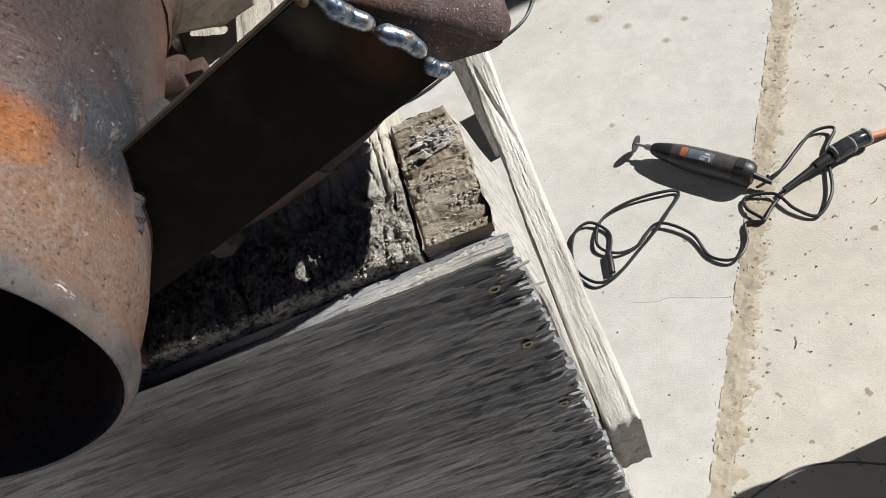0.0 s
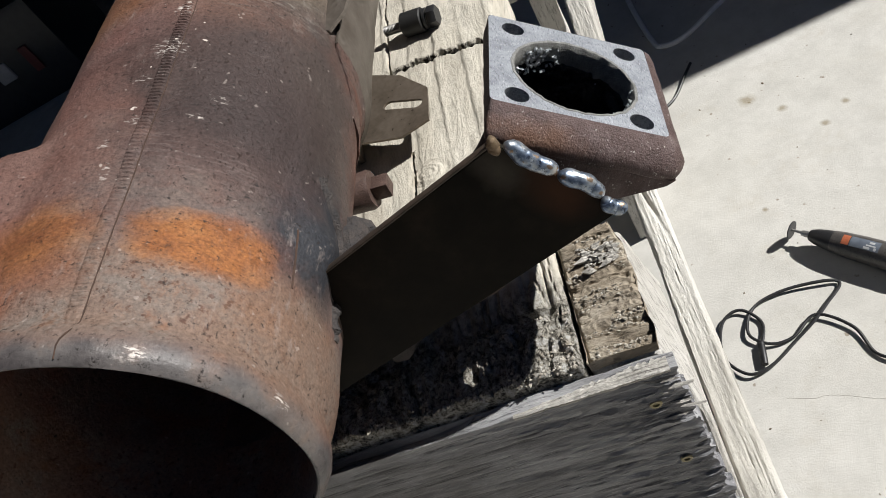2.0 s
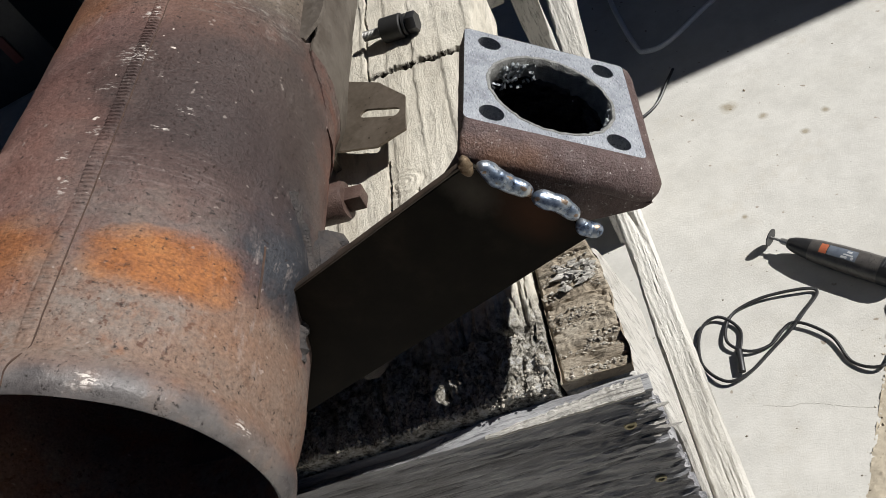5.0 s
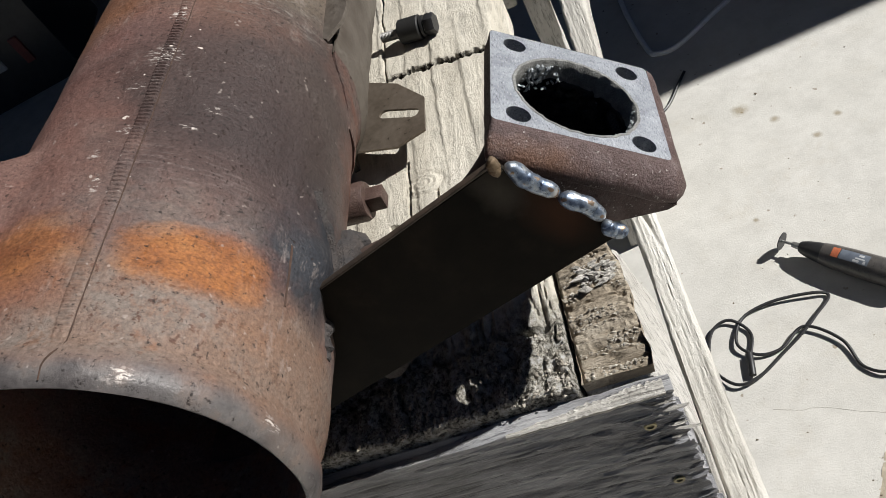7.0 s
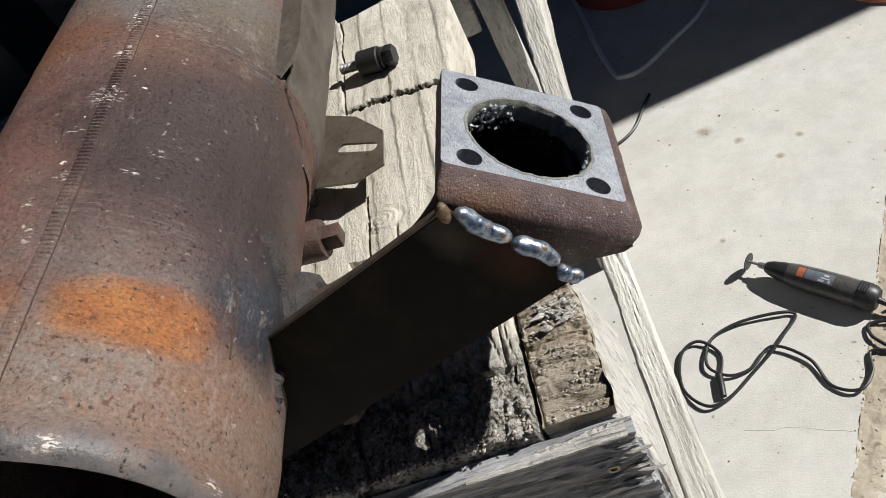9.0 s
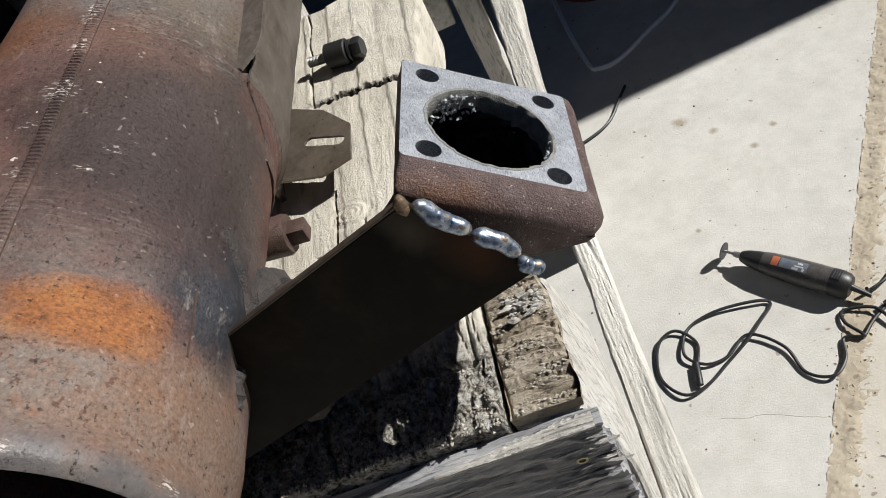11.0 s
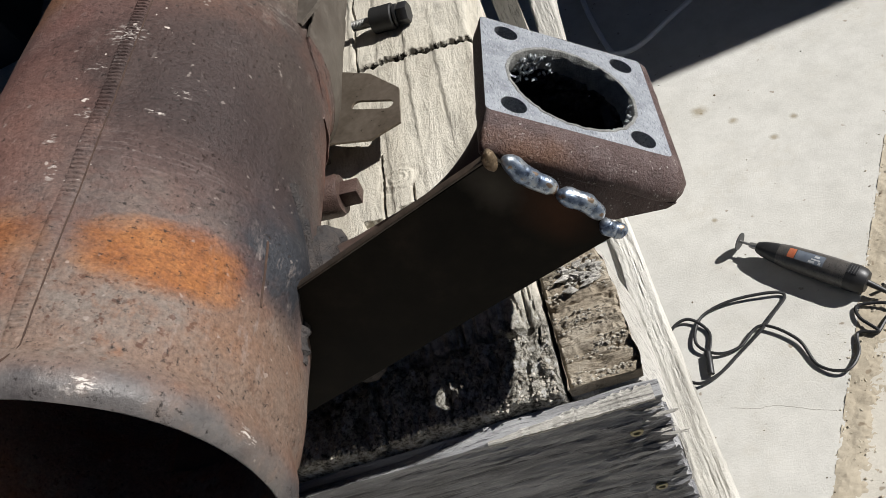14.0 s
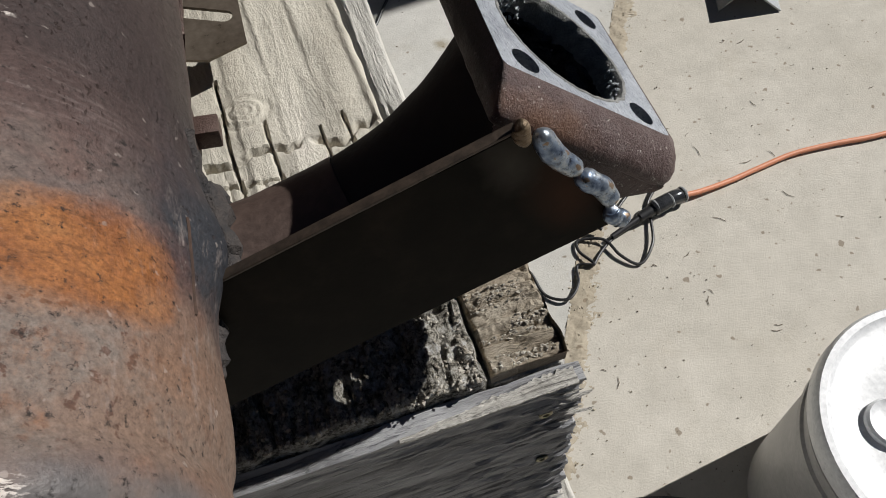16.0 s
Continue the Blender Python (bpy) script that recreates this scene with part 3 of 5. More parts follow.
crack = spline([(0.235, 0.640, 0), (0.268, 0.622, 0), (0.30, 0.612, 0), (0.34, 0.585, 0), (0.375, 0.565, 0)], 10)
crack = [p + Vector((0.0015 * noise.noise(p * 200), 0.0015 * noise.noise(p * 200 + Vector((5, 0, 0))), 0.0)) for p in crack]
part("crack", tube(crack, 0.0004, 5), simple("crack_dust", (0.34, 0.32, 0.28), (0.44, 0.42, 0.38), 60, 0.9), slab, "hairline crack")


def sand_fill():
    bm = bmesh.new()
    n, w = 700, 22
    rows = []
    for i in range(n):
        s = -0.6 + 2.6 * i / (n - 1)
        row = []
        for k in range(w):
            o = -0.012 + 0.066 * k / (w - 1)
            p = J0 + JD * s + JN * o
            z = 0.0004 + 0.0026 * noise.noise((p.x * 45, p.y * 45, 0)) + 0.0022 * noise.noise((p.x * 190, p.y * 190, 0)) - 0.004 * max(0, o - 0.022) / 0.03
            if k in (0, w - 1):
                z = -0.012
            row.append(bm.verts.new((p.x, p.y, z)))
        rows.append(row)
    for a, b in zip(rows, rows[1:]):
        for k in range(w - 1):
            bm.faces.new((a[k], a[k + 1], b[k + 1], b[k]))
    return bm


tagged(part("joint_sand", sand_fill(), SAND), "crumbly tan sand filling the slab joint", "sand", kind="stuff")

# ---- unseen open shed, added so that its roof shades the far ground ----
ROOF_Z = 2.0
shade = ROOF_Z / SUN.z
EDGE = Vector((0.36, 1.452)) + Vector((SUN.x, SUN.y)) * shade
ED = Vector((1.0, -0.068)).normalized()
EN = Vector((0.068, 1.0)).normalized()
RM = basis(Vector((EDGE.x, EDGE.y, 0)), Vector((ED.x, ED.y, 0)), Vector((EN.x, EN.y, 0)), Vector((0, 0, 1)))
tagged(part("roof", box(-9, 9, 0, 6, ROOF_Z, ROOF_Z + 0.15, 0.01), ROOFM, m=RM), "unseen dark roof added to shade the far ground", "roof", kind="structure")
tagged(part("wall_north", box(-9, 9, 5.4, 5.6, 0, ROOF_Z), WALLM, m=RM), "unseen dark back wall of the added shed", "wall", kind="structure")
tagged(part("wall_west", box(-9, -8.8, 0.2, 5.4, 0, ROOF_Z), WALLM, m=RM), "unseen dark side wall of the added shed", "wall", kind="structure")
tagged(part("wall_east", box(8.8, 9, 0.2, 5.4, 0, ROOF_Z), WALLM, m=RM), "unseen dark side wall of the added shed", "wall", kind="structure")

# unseen wall, added to block low sky and turn the shadows blue
tagged(part("shade_wall_south", box(-9, 9, -4.2, -4.0, 0, 3.2), SHADE_WALL), "unseen blue-grey wall added to darken and tint the shadows", "wall", kind="structure")

# ---- sawhorse ----
TOP = 0.917
HM = basis(Vector((0.049, 0.219, 0)), Vector((0.989, -0.148, 0)), Vector((0.148, 0.989, 0)), Vector((0, 0, 1)))
horse = thing("sawhorse", HM.translation, "weathered wooden sawhorse with a plywood end gusset", "sawhorse", turn=HM)


def smoothstep(a, b, x):
    t = max(0.0, min(1.0, (x - a) / (b - a)))
    return t * t * (3 - 2 * t)


def timber_height(x, y):
    """The worn top of the plank: shallow ridges along it, deep rot towards its near end."""
    rot = 1 - smoothstep(0.10, 0.15, y + 0.02 * noise.noise((x * 40, y * 40, 2)))
    saw = (x + 0.0022 * noise.noise((y * 9, 1, 0)) + 0.0011 * noise.noise((y * 45, x * 20, 3)) + 0.0006 * noise.noise((y * 160, x * 20, 3))) / 0.0205
    f = saw - math.floor(saw)
    h = 0.0016 * ((1 - f) if f > 0.09 else f * 10.1) * smoothstep(-0.5, 0.4, noise.noise((x * 30, y * 9, 2)))
    h += 0.00035 * noise.noise((x * 70, y * 230, 8)) * smoothstep(-0.2, 0.5, noise.noise((x * 18, y * 22, 5)))
    h += 0.0004 * noise.noise((x * 30, y * 5, 4)) + 0.00025 * noise.noise((x * 20, y * 150, 4)) + 0.0002 * noise.noise((x * 160, y * 60, 6))
    if rot > 0:
        deep = rot * (0.05 + 0.95 * smoothstep(0.058, 0.040, y + 0.018 * noise.noise((x * 50, y * 30, 7))))
        w = 0.004 * noise.noise((x * 40, y * 40, 12))
        check = 0.0
        for base, slope, broad in ((0.052, 0.10, 0.0022), (0.083, 0.06, 0.0020), (0.112, -0.05, 0.0012), (0.138, 0.05, 0.0014)):
            line = base + slope * (x + 0.08) + 0.007 * noise.noise((x * 32, base * 90, 1)) + 0.0022 * noise.noise((x * 150, base * 90, 4))
            check = max(check, 1.6 * max(0, 1 - abs(y - line) / (broad * (1 + 0.8 * noise.noise((x * 90, base * 50, 6))))))
            if line < y < line + 0.012:
                h -= rot * 0.0011 * (1 - (y - line) / 0.012)
        split = max(0, 1 - abs(noise.noise(((x + w) * 150, y * 16, 14))) / 0.10)
        h -= rot * (0.0042 * check + 0.0024 * split)
        h += rot * 0.0016 * noise.noise((x * 28, y * 75, 9))
        h += rot * (0.0008 * noise.noise((x * 330, y * 40, 3)) + 0.0003 * noise.noise((x * 380, y * 160, 5)))
        h -= deep * (0.0085 * max(0, noise.noise((x * 120, y * 85, 5)) + 0.35 * noise.noise((x * 270, y * 190, 8)) - 0.05) + 0.0022 * noise.noise((x * 300, y * 260, 2)))
        h -= 0.0035 * rot * smoothstep(0.065, 0.02, y) * (0.6 + 0.6 * noise.noise((x * 45, y * 60, 3)))
    # the jagged check that runs across the plank
    c = 0.298 - 0.16 * (x + 0.08) + 0.0035 * noise.noise((x * 110, 1, 1)) + 0.0018 * noise.noise((x * 290, 1, 6)) + 0.0012 * noise.noise((x * 520, 1, 6))
    d = abs(y - c)
    if x > -0.125:
        h -= 0.007 * max(0, 1 - d / (0.0036 + 0.0014 * noise.noise((x * 160, 4, 4)) + 0.0010 * noise.noise((x * 420, 4, 4)))) * smoothstep(-0.125, -0.10, x)
    c2 = 0.152 + 0.012 * noise.noise((x * 60, 8, 1)) + 0.003 * noise.noise((x * 240, 8, 1))
    if -0.12 < x < -0.036:
        h -= 0.010 * max(0, 1 - abs(y - c2) / 0.0026) * max(0, 0.5 + noise.noise((x * 90, 2, 2)))
    # long drying cracks
    for cx, y0, y1, w in ((-0.106, 0.09, 0.205, 0.0010), (-0.117, 0.30, 0.43, 0.0010), (-0.118, 0.02, 0.12, 0.0014), (-0.075, 0.045, 0.095, 0.0010), (-0.088, 0.13, 0.172, 0.0008), (-0.052, 0.11, 0.165, 0.0008), (-0.064, 0.135, 0.160, 0.0008)):
        if y0 < y < y1:
            h -= 0.006 * max(0, 1 - abs(x - cx - 0.003 * noise.noise((y * 40, cx, 0))) / w)
    # a knot, standing a little proud with rings
    k = math.hypot((x + 0.0966) / 1.25, y - 0.1796)
    if k < 0.011:
        h += 0.0006 * smoothstep(0.011, 0.003, k) + 0.0004 * math.sin(k * 2100 + 2 * noise.noise((x * 90, y * 90, 0))) - 0.0012 * max(0, 1 - abs(k - 0.0095) / 0.0014)
    return h


def board_top(x0, x1, y0, y1, z, thick, height, step, edge_x, edge_y):
    """A board with a worn, modelled top; edge_x(y), edge_y(x) ragged its right and its ends."""
    bm = bmesh.new()
    nx, ny = int((x1 - x0) / step) + 1, int((y1 - y0) / step) + 1
    rows = []
    for j in range(ny):
        v = j / (ny - 1)
        row = []
        for i in range(nx):
            u = i / (nx - 1)
            ya, yb = edge_y(x0 + u * (x1 - x0))
            y = ya + v * (yb - ya)
            xa, xb = edge_x(y)
            x = xa + u * (xb - xa)
            drop = min(i, nx - 1 - i, j, ny - 1 - j)
            row.append(bm.verts.new((x, y, z + height(x, y) - (0.0022 if drop == 0 else 0.0006 if drop == 1 else 0))))
        rows.append(row)
    for a, b in zip(rows, rows[1:]):
        for k in range(nx - 1):
            bm.faces.new((a[k], a[k + 1], b[k + 1], b[k]))
    rim = rows[0] + [r[-1] for r in rows[1:]] + rows[-1][-2::-1] + [r[0] for r in rows[-2:0:-1]]
    mid = [bm.verts.new((v.co.x + 0.0012 * noise.noise(v.co * 90), v.co.y + 0.0015 * noise.noise(v.co * 70), z - thick * 0.4)) for v in rim]
    low = [bm.verts.new((v.co.x, v.co.y, z - thick)) for v in rim]
    for a, b in ((rim, mid), (mid, low)):
        for k in range(len(rim)):
            bm.faces.new((a[k], a[(k + 1) % len(rim)], b[(k + 1) % len(rim)], b[k]))
    bm.faces.new(low)
    return bm


plank = part("top_plank", board_top(-0.24, -0.036, 0.0, 0.44, TOP, 0.055, timber_height, 0.00095,
    lambda y: (-0.24, -0.0355 + 0.0012 * noise.noise((y * 60, 0, 1)) + 0.010 * smoothstep(0.30, 0.40, y) - 0.006 * smoothstep(0.40, 0.44, y)),
    lambda x: (0.0178 + 0.0018 * noise.noise((x * 80, 5, 0)), 0.43 + 0.012 * noise.noise((x * 25, 9, 0)) + 0.1 * (x + 0.14))), TIMBER, horse, "sun-bleached plank, rotted at its near end", HM)


def leg_height(x, y):
    q = (y + 2.6 * (x + 0.024) ** 2 + 0.003 * noise.noise((x * 50, y * 50, 5))) / 0.0135
    f = q - math.floor(q)
    h = 0.0030 * (f if f < 0.86 else (1 - f) * 6.1) + 0.0012 * noise.noise((x * 45, y * 90, 1))
    h -= 0.0018 * max(0, 1 - abs(noise.noise((x * 12, y * 150, 6))) / 0.09)
    h -= 0.0036 * max(0, noise.noise((x * 80, y * 270, 2)) + 0.5 * noise.noise((x * 260, y * 520, 3)) - 0.15)
    h += 0.0007 * noise.noise((x * 700, y * 700, 4))
    return h - 0.003 - 0.005 * smoothstep(0.05, 0.022, y)


leg_crown = part("leg_top", board_top(-0.0335, 0.0, 0.0, 0.098, TOP, 0.010, leg_height, 0.0008,
    lambda y: (-0.0335, -0.002 + 0.002 * noise.noise((y * 90, 3, 1)) - 0.004 * smoothstep(0.075, 0.098, y)),
    lambda x: (0.0182, 0.096 + 0.003 * noise.noise((x * 120, 2, 2)))), ENDGRAIN, horse, "crumbling end grain of a leg", HM)


def leg(x0, x1, y0, y1, z0, z1, lean, flare=False):
    bm = box(x0, x1, y0, y1, z0, z1, 0.002, 1)
    bmesh.ops.subdivide_edges(bm, edges=[e for e in bm.edges if e.calc_length() > 0.2], cuts=70, use_grid_fill=True)
    for v in bm.verts:
        if v.co.y - y0 > 0.05:
            v.co.y += min(0.05, 0.17 * (z1 - v.co.z))
        if flare and v.co.x - x0 > 0.02:
            v.co.x += min(0.0085, 0.13 * (z1 - v.co.z))
        v.co.x += lean * (z1 - v.co.z) + 0.0009 * noise.noise(v.co * 60) + 0.0006 * noise.noise(Vector((v.co.x * 300, v.co.y * 300, v.co.z * 20)))
    return bm


part("leg", leg(-0.0345, -0.0022, 0.0182, 0.094, 0.0, TOP - 0.0105, 0.006, True), LEGM, horse, "", HM)
part("leg", leg(-0.0345, -0.001, 0.86, 0.95, 0.0, 0.80, 0.04), LEGM, horse, "", HM)
part("leg", leg(-0.275, -0.2405, 0.0182, 0.094, 0.0, TOP - 0.0605, -0.04), LEGM, horse, "", HM)
part("leg", leg(-0.275, -0.2405, 0.86, 0.95, 0.0, 0.80, -0.04), LEGM, horse, "", HM)
part("cross_piece", box(-0.24, -0.0355, 0.865, 0.90, 0.60, 0.69, 0.003), RAILM, horse, "brown timber cross piece", HM)
part("ledger", box(-0.24, -0.0355, 0.10, 0.138, TOP - 0.145, TOP - 0.0555, 0.003), RAILM, horse, "", HM)
part("ledger", box(-0.236, -0.0355, 0.37, 0.408, TOP - 0.145, TOP - 0.057, 0.003), RAILM, horse, "", HM)


def rail_slant(y):
    return 0.02 * max(0.0, (y - 0.25) / 0.5) ** 2


def rail_left(y):
    """The inner edge of the rail, gnawed where a wedge has split away."""
    gnaw = 0.0015 * math.exp(-((y - 0.365) / 0.035) ** 2) + 0.0018 * math.exp(-((y - 0.27) / 0.02) ** 2)
    return 0.0086 + 0.6 * rail_slant(y) + 0.001 * smoothstep(0.15, 0.30, y) + gnaw + 0.0012 * noise.noise((y * 22, 1, 0)) + 0.0008 * noise.noise((y * 90, 4, 0))


def rail_top(x, y):
    """Top of the rail: long grain, worn round at its edges, with a torn hollow."""
    h = 0.0010 * noise.noise((y * 14, x * 60, 4)) + 0.0007 * noise.noise((x * 600, y * 30, 1)) + 0.0004 * noise.noise((x * 800, y * 200, 2))
    h -= 0.0006 * max(0, 1 - abs(noise.noise((x * 150, y * 5, 9))) / 0.07)
    h -= 0.006 * math.exp(-((y - 0.35) / 0.04) ** 2) * max(0, 1 - abs(x - 0.0225 + 0.10 * (y - 0.33)) / 0.003)
    return h - 0.002 * smoothstep(0.030, 0.034, x - rail_slant(y)) - 0.0012 * smoothstep(rail_left(y) + 0.002, rail_left(y), x)


part("side_rail", board_top(0.009, 0.0335, 0.010, 1.02, 0.663, 0.09, rail_top, 0.0011,
    lambda y: (rail_left(y), 0.0335 + rail_slant(y) + 0.0014 * noise.noise((y * 11, 5, 0)) + 0.0008 * noise.noise((y * 120, 5, 0))),
    lambda x: (0.010 + 0.0022 * noise.noise((x * 120, 0, 0)), 1.02)), RAILM, horse, "pale weathered side board with a torn inner edge", HM)


def ply_top(x):
    return 0.0012 * noise.noise((x * 35, 4, 0)) + 0.0005 * noise.noise((x * 300, 4, 0)) - 0.008 * smoothstep(-0.075, -0.12, x) - 0.003 * smoothstep(-0.12, -0.2, x)


def gusset():
    """Plywood with a splintered right edge and a frayed top."""
    bm = bmesh.new()
    nx, nz = 130, 260
    rows = []
    for j in range(nz):
        v = j / (nz - 1)
        row = []
        for i in range(nx):
            u = i / (nx - 1)
            z = 0.572 + v * (TOP - 0.0115 - 0.572)
            right = 0.003 + 0.02 * (TOP - z) + 0.0030 * noise.noise((z * 130, 2, 0)) + 0.0045 * max(0, noise.noise((z * 60, 8, 0))) + 0.0022 * noise.noise((z * 300, 5, 0)) - 0.002
            x = -0.33 + u * (right + 0.33)
            if j == nz - 1:
                z += ply_top(x)
            edge = smoothstep(-0.16, 0.0, x)
            y = 0.0098 + (0.0005 + 0.0012 * edge) * noise.noise((x * 12, (z + 0.12 * x) * 230, 3)) + 0.0009 * edge * noise.noise((x * 30, (z + 0.12 * x) * 600, 8)) - 0.0034 * edge * edge * max(0, noise.noise((x * 75, (z + 0.12 * x) * 330, 11)) - 0.05) - 0.0515 * (TOP - z)
            row.append((x, y, z))
        rows.append(row)
    front = [[bm.verts.new(p) for p in r] for r in rows]
    back = [[bm.verts.new((p[0], p[1] + 0.0078, p[2])) for p in r] for r in rows]
    for g in (front, back):
        for a, b in zip(g, g[1:]):
            for k in range(nx - 1):
                bm.faces.new((a[k], a[k + 1], b[k + 1], b[k]))
    rf = front[0] + [r[-1] for r in front[1:]] + front[-1][-2::-1] + [r[0] for r in front[-2:0:-1]]
    rb = back[0] + [r[-1] for r in back[1:]] + back[-1][-2::-1] + [r[0] for r in back[-2:0:-1]]
    for k in range(len(rf)):
        bm.faces.new((rf[k], rf[(k + 1) % len(rf)], rb[(k + 1) % len(rf)], rb[k]))
    return bm


ply_part = part("plywood_gusset", gusset(), PLY, horse, "grey splintered plywood sheet with dark grain", HM)


def top_ply():
    """The frayed top edge of the sheet; its sunlit strip is put in by a paler colour."""
    bm = bmesh.new()
    rows = []
    for i in range(420):
        x = -0.074 + 0.073 * i / 419
        wide = smoothstep(-0.078, -0.01, x) * (0.7 + 0.35 * noise.noise((x * 60, 7, 0)) + 0.2 * noise.noise((x * 500, 7, 0)))
        z = TOP - 0.0115 + ply_top(x)
        fray = 0.0005 * noise.noise((x * 500, 1, 0)) + 0.0003 * noise.noise((x * 90, 6, 0))
        y0 = 0.0082 - 0.0515 * (TOP - z) + 0.0006 * noise.noise((x * 200, 2, 0))
        rows.append([bm.verts.new(p) for p in ((x, y0 + 0.0004, z - 0.0022 + fray), (x, y0 + 0.0003 * noise.noise((x * 700, 9, 0)), z + 0.0002), (x, y0 + 0.0005 + 0.0025 * wide, z + 0.0010 + 0.6 * fray), (x, y0 + 0.001 + 0.005 * wide, z + 0.0004 - 0.8 * fray), (x, y0 + 0.0015 + 0.0078 * wide, z + 0.0010 + 0.4 * fray), (x, y0 + 0.002 + 0.008 * wide, z - 0.002))])
    for a, b in zip(rows, rows[1:]):
        for k in range(5):
            bm.faces.new((a[k], b[k], b[k + 1], a[k + 1]))
    return bm


def splinter(rr):
    """A torn fibre that stands out at the broken edge of the sheet."""
    bm = bmesh.new()
    z = TOP - 0.016 - 0.30 * rr.random()
    c = Vector((-0.001 + 0.02 * (TOP - z) + rr.uniform(-0.010, 0.001), 0.0082 - 0.0515 * (TOP - z), z))
    ln, w = rr.uniform(0.005, 0.011), rr.uniform(0.0007, 0.0015)
    d = Vector((1, rr.uniform(-0.12, 0.02), 0.10 + rr.uniform(-0.15, 0.1)))
    ring = [c + Vector((0, -w * 0.4, 0)), c + Vector((0, 0.001, w)), c + Vector((0, 0.001, -w))]
    tip = [p.lerp(c, 0.35) + d * ln * rr.uniform(0.5, 1.0) for p in ring]
    tail = bm.verts.new(c - d * ln * 0.9 + Vector((0, 0.0018, 0)))
    vs, ts = [bm.verts.new(p) for p in ring], [bm.verts.new(p) for p in tip]
    for k in range(3):
        bm.faces.new((vs[k], vs[(k + 1) % 3], ts[(k + 1) % 3], ts[k]))
        bm.faces.new((vs[(k + 1) % 3], vs[k], tail))
    bm.faces.new(ts)
    return bm


PALEPLY = old_wood("pale_ply_edge", ((0.40, 0.375, 0.335), (0.56, 0.535, 0.49), (0.68, 0.655, 0.61)), (0.1, 1.5, 1.5), 0.9, 0.9, 2.6, 1.0)
part("top_edge", top_ply(), PALEPLY, ply_part, "frayed top edge, its sunlit strip put into a paler colour", HM)
rs = random.Random(12)
for _ in range(13):
    part("splinter", splinter(rs), PALEPLY, ply_part, "", HM, smooth=False)


def crumb_wood():
    m, b = mat("crumbled_wood", 0.95, 0.0, 0.2)
    g = node(m, "ShaderNodeNewGeometry")
    tone = ramp(m, g.outputs["Random Per Island"], [(0.0, (0.10, 0.085, 0.065)), (0.4, (0.30, 0.265, 0.21)), (0.75, (0.46, 0.42, 0.355)), (1.0, (0.60, 0.57, 0.51))])
    link(m, mix(m, 0.4, tone, ramp(m, grain(m, coords(m), 700, 4), [(0.3, (0.08, 0.07, 0.05)), (0.7, (0.6, 0.56, 0.5))])), b.inputs["Base Color"])
    return m


CRUMB = crumb_wood()


def crumbs(n, seed, spot, height, z, size, long=1.0):
    """Loose broken bits of wood lying in the rot; spot(rr) gives a place or None."""
    bm = bmesh.new()
    rr = random.Random(seed)
    corners = ((1, 0, 0), (0, 1, 0), (-1, 0, 0), (0, -1, 0), (0, 0, 1), (0, 0, -1), (0.7, 0.7, 0.5), (-0.6, 0.6, -0.5))
    for _ in range(n):
        xy = spot(rr)
        if xy is None:
            continue
        x, y = xy
        sz = size * (0.4 + 1.0 * rr.random() ** 2)
        m = Matrix.Translation((x, y, z + height(x, y) + 0.25 * sz)) @ Euler((rr.uniform(-0.6, 0.6), rr.uniform(-0.6, 0.6), rr.uniform(-0.5, 0.5) if long > 1 else rr.uniform(0, 6))).to_matrix().to_4x4() @ Matrix.Diagonal((sz * rr.uniform(0.7, 1.2) * long, sz * rr.uniform(0.6, 1.1), sz * rr.uniform(0.45, 0.9), 1))
        vs = [bm.verts.new(m @ (Vector(p) * rr.uniform(0.75, 1.25))) for p in corners[:6]]
        for i, j in ((0, 1), (1, 2), (2, 3), (3, 0)):
            bm.faces.new((vs[i], vs[j], vs[4]))
            bm.faces.new((vs[j], vs[i], vs[5]))
    return bm


def plank_spot(rr):
    x, y = rr.uniform(-0.185, -0.037), 0.017 + 0.034 * rr.random() ** 1.3
    if noise.noise((x * 70, y * 60, 2)) + 0.35 - 4 * (y - 0.017) < rr.uniform(-0.5, 0.5):
        return None
    return x, y


def ring_spot(rr):
    x, y = rr.uniform(-0.032, -0.004), rr.uniform(0.021, 0.088)
    q = (y + 2.6 * (x + 0.024) ** 2) / 0.0135
    if (q - math.floor(q)) < 0.35 or noise.noise((x * 90, y * 90, 4)) < -0.15:
        return None
    return x, y


tagged(part("crumbled_wood", crumbs(1500, 31, plank_spot, timber_height, TOP, 0.0010), CRUMB, plank, "pale crumbled wood", HM, smooth=False), kind="stuff")
tagged(part("crumbled_wood", crumbs(1100, 32, ring_spot, leg_height, TOP, 0.0008, 1.4), CRUMB, leg_crown, "pale crumbled wood", HM, smooth=False), kind="stuff")
tagged(part("flaked_wood", crumbs(60, 33, lambda rr: (rr.uniform(-0.024, -0.005), rr.gauss(0.074, 0.004)), leg_height, TOP + 0.0008, 0.0021, 1.6), PALEPLY, leg_crown, "white curled wood flakes", HM, smooth=False), kind="stuff")


def screw_head():
    bm = lathe([(0.0001, 0.0), (0.0028, 0.0), (0.0031, -0.0006), (0.0028, -0.0012), (0.0017, -0.0012), (0.0015, -0.0004), (0.0001, -0.0003)], 16, "Y")
    return bm


for z in (0.882, 0.827, 0.751, 0.66):
    x = -0.013 + 0.042 * (0.882 - z)
    part("screw", screw_head(), BRASS, ply_part, "yellow zinc screw head", HM @ Matrix.Translation((x, 0.0096 - 0.0515 * (TOP - z), z)))

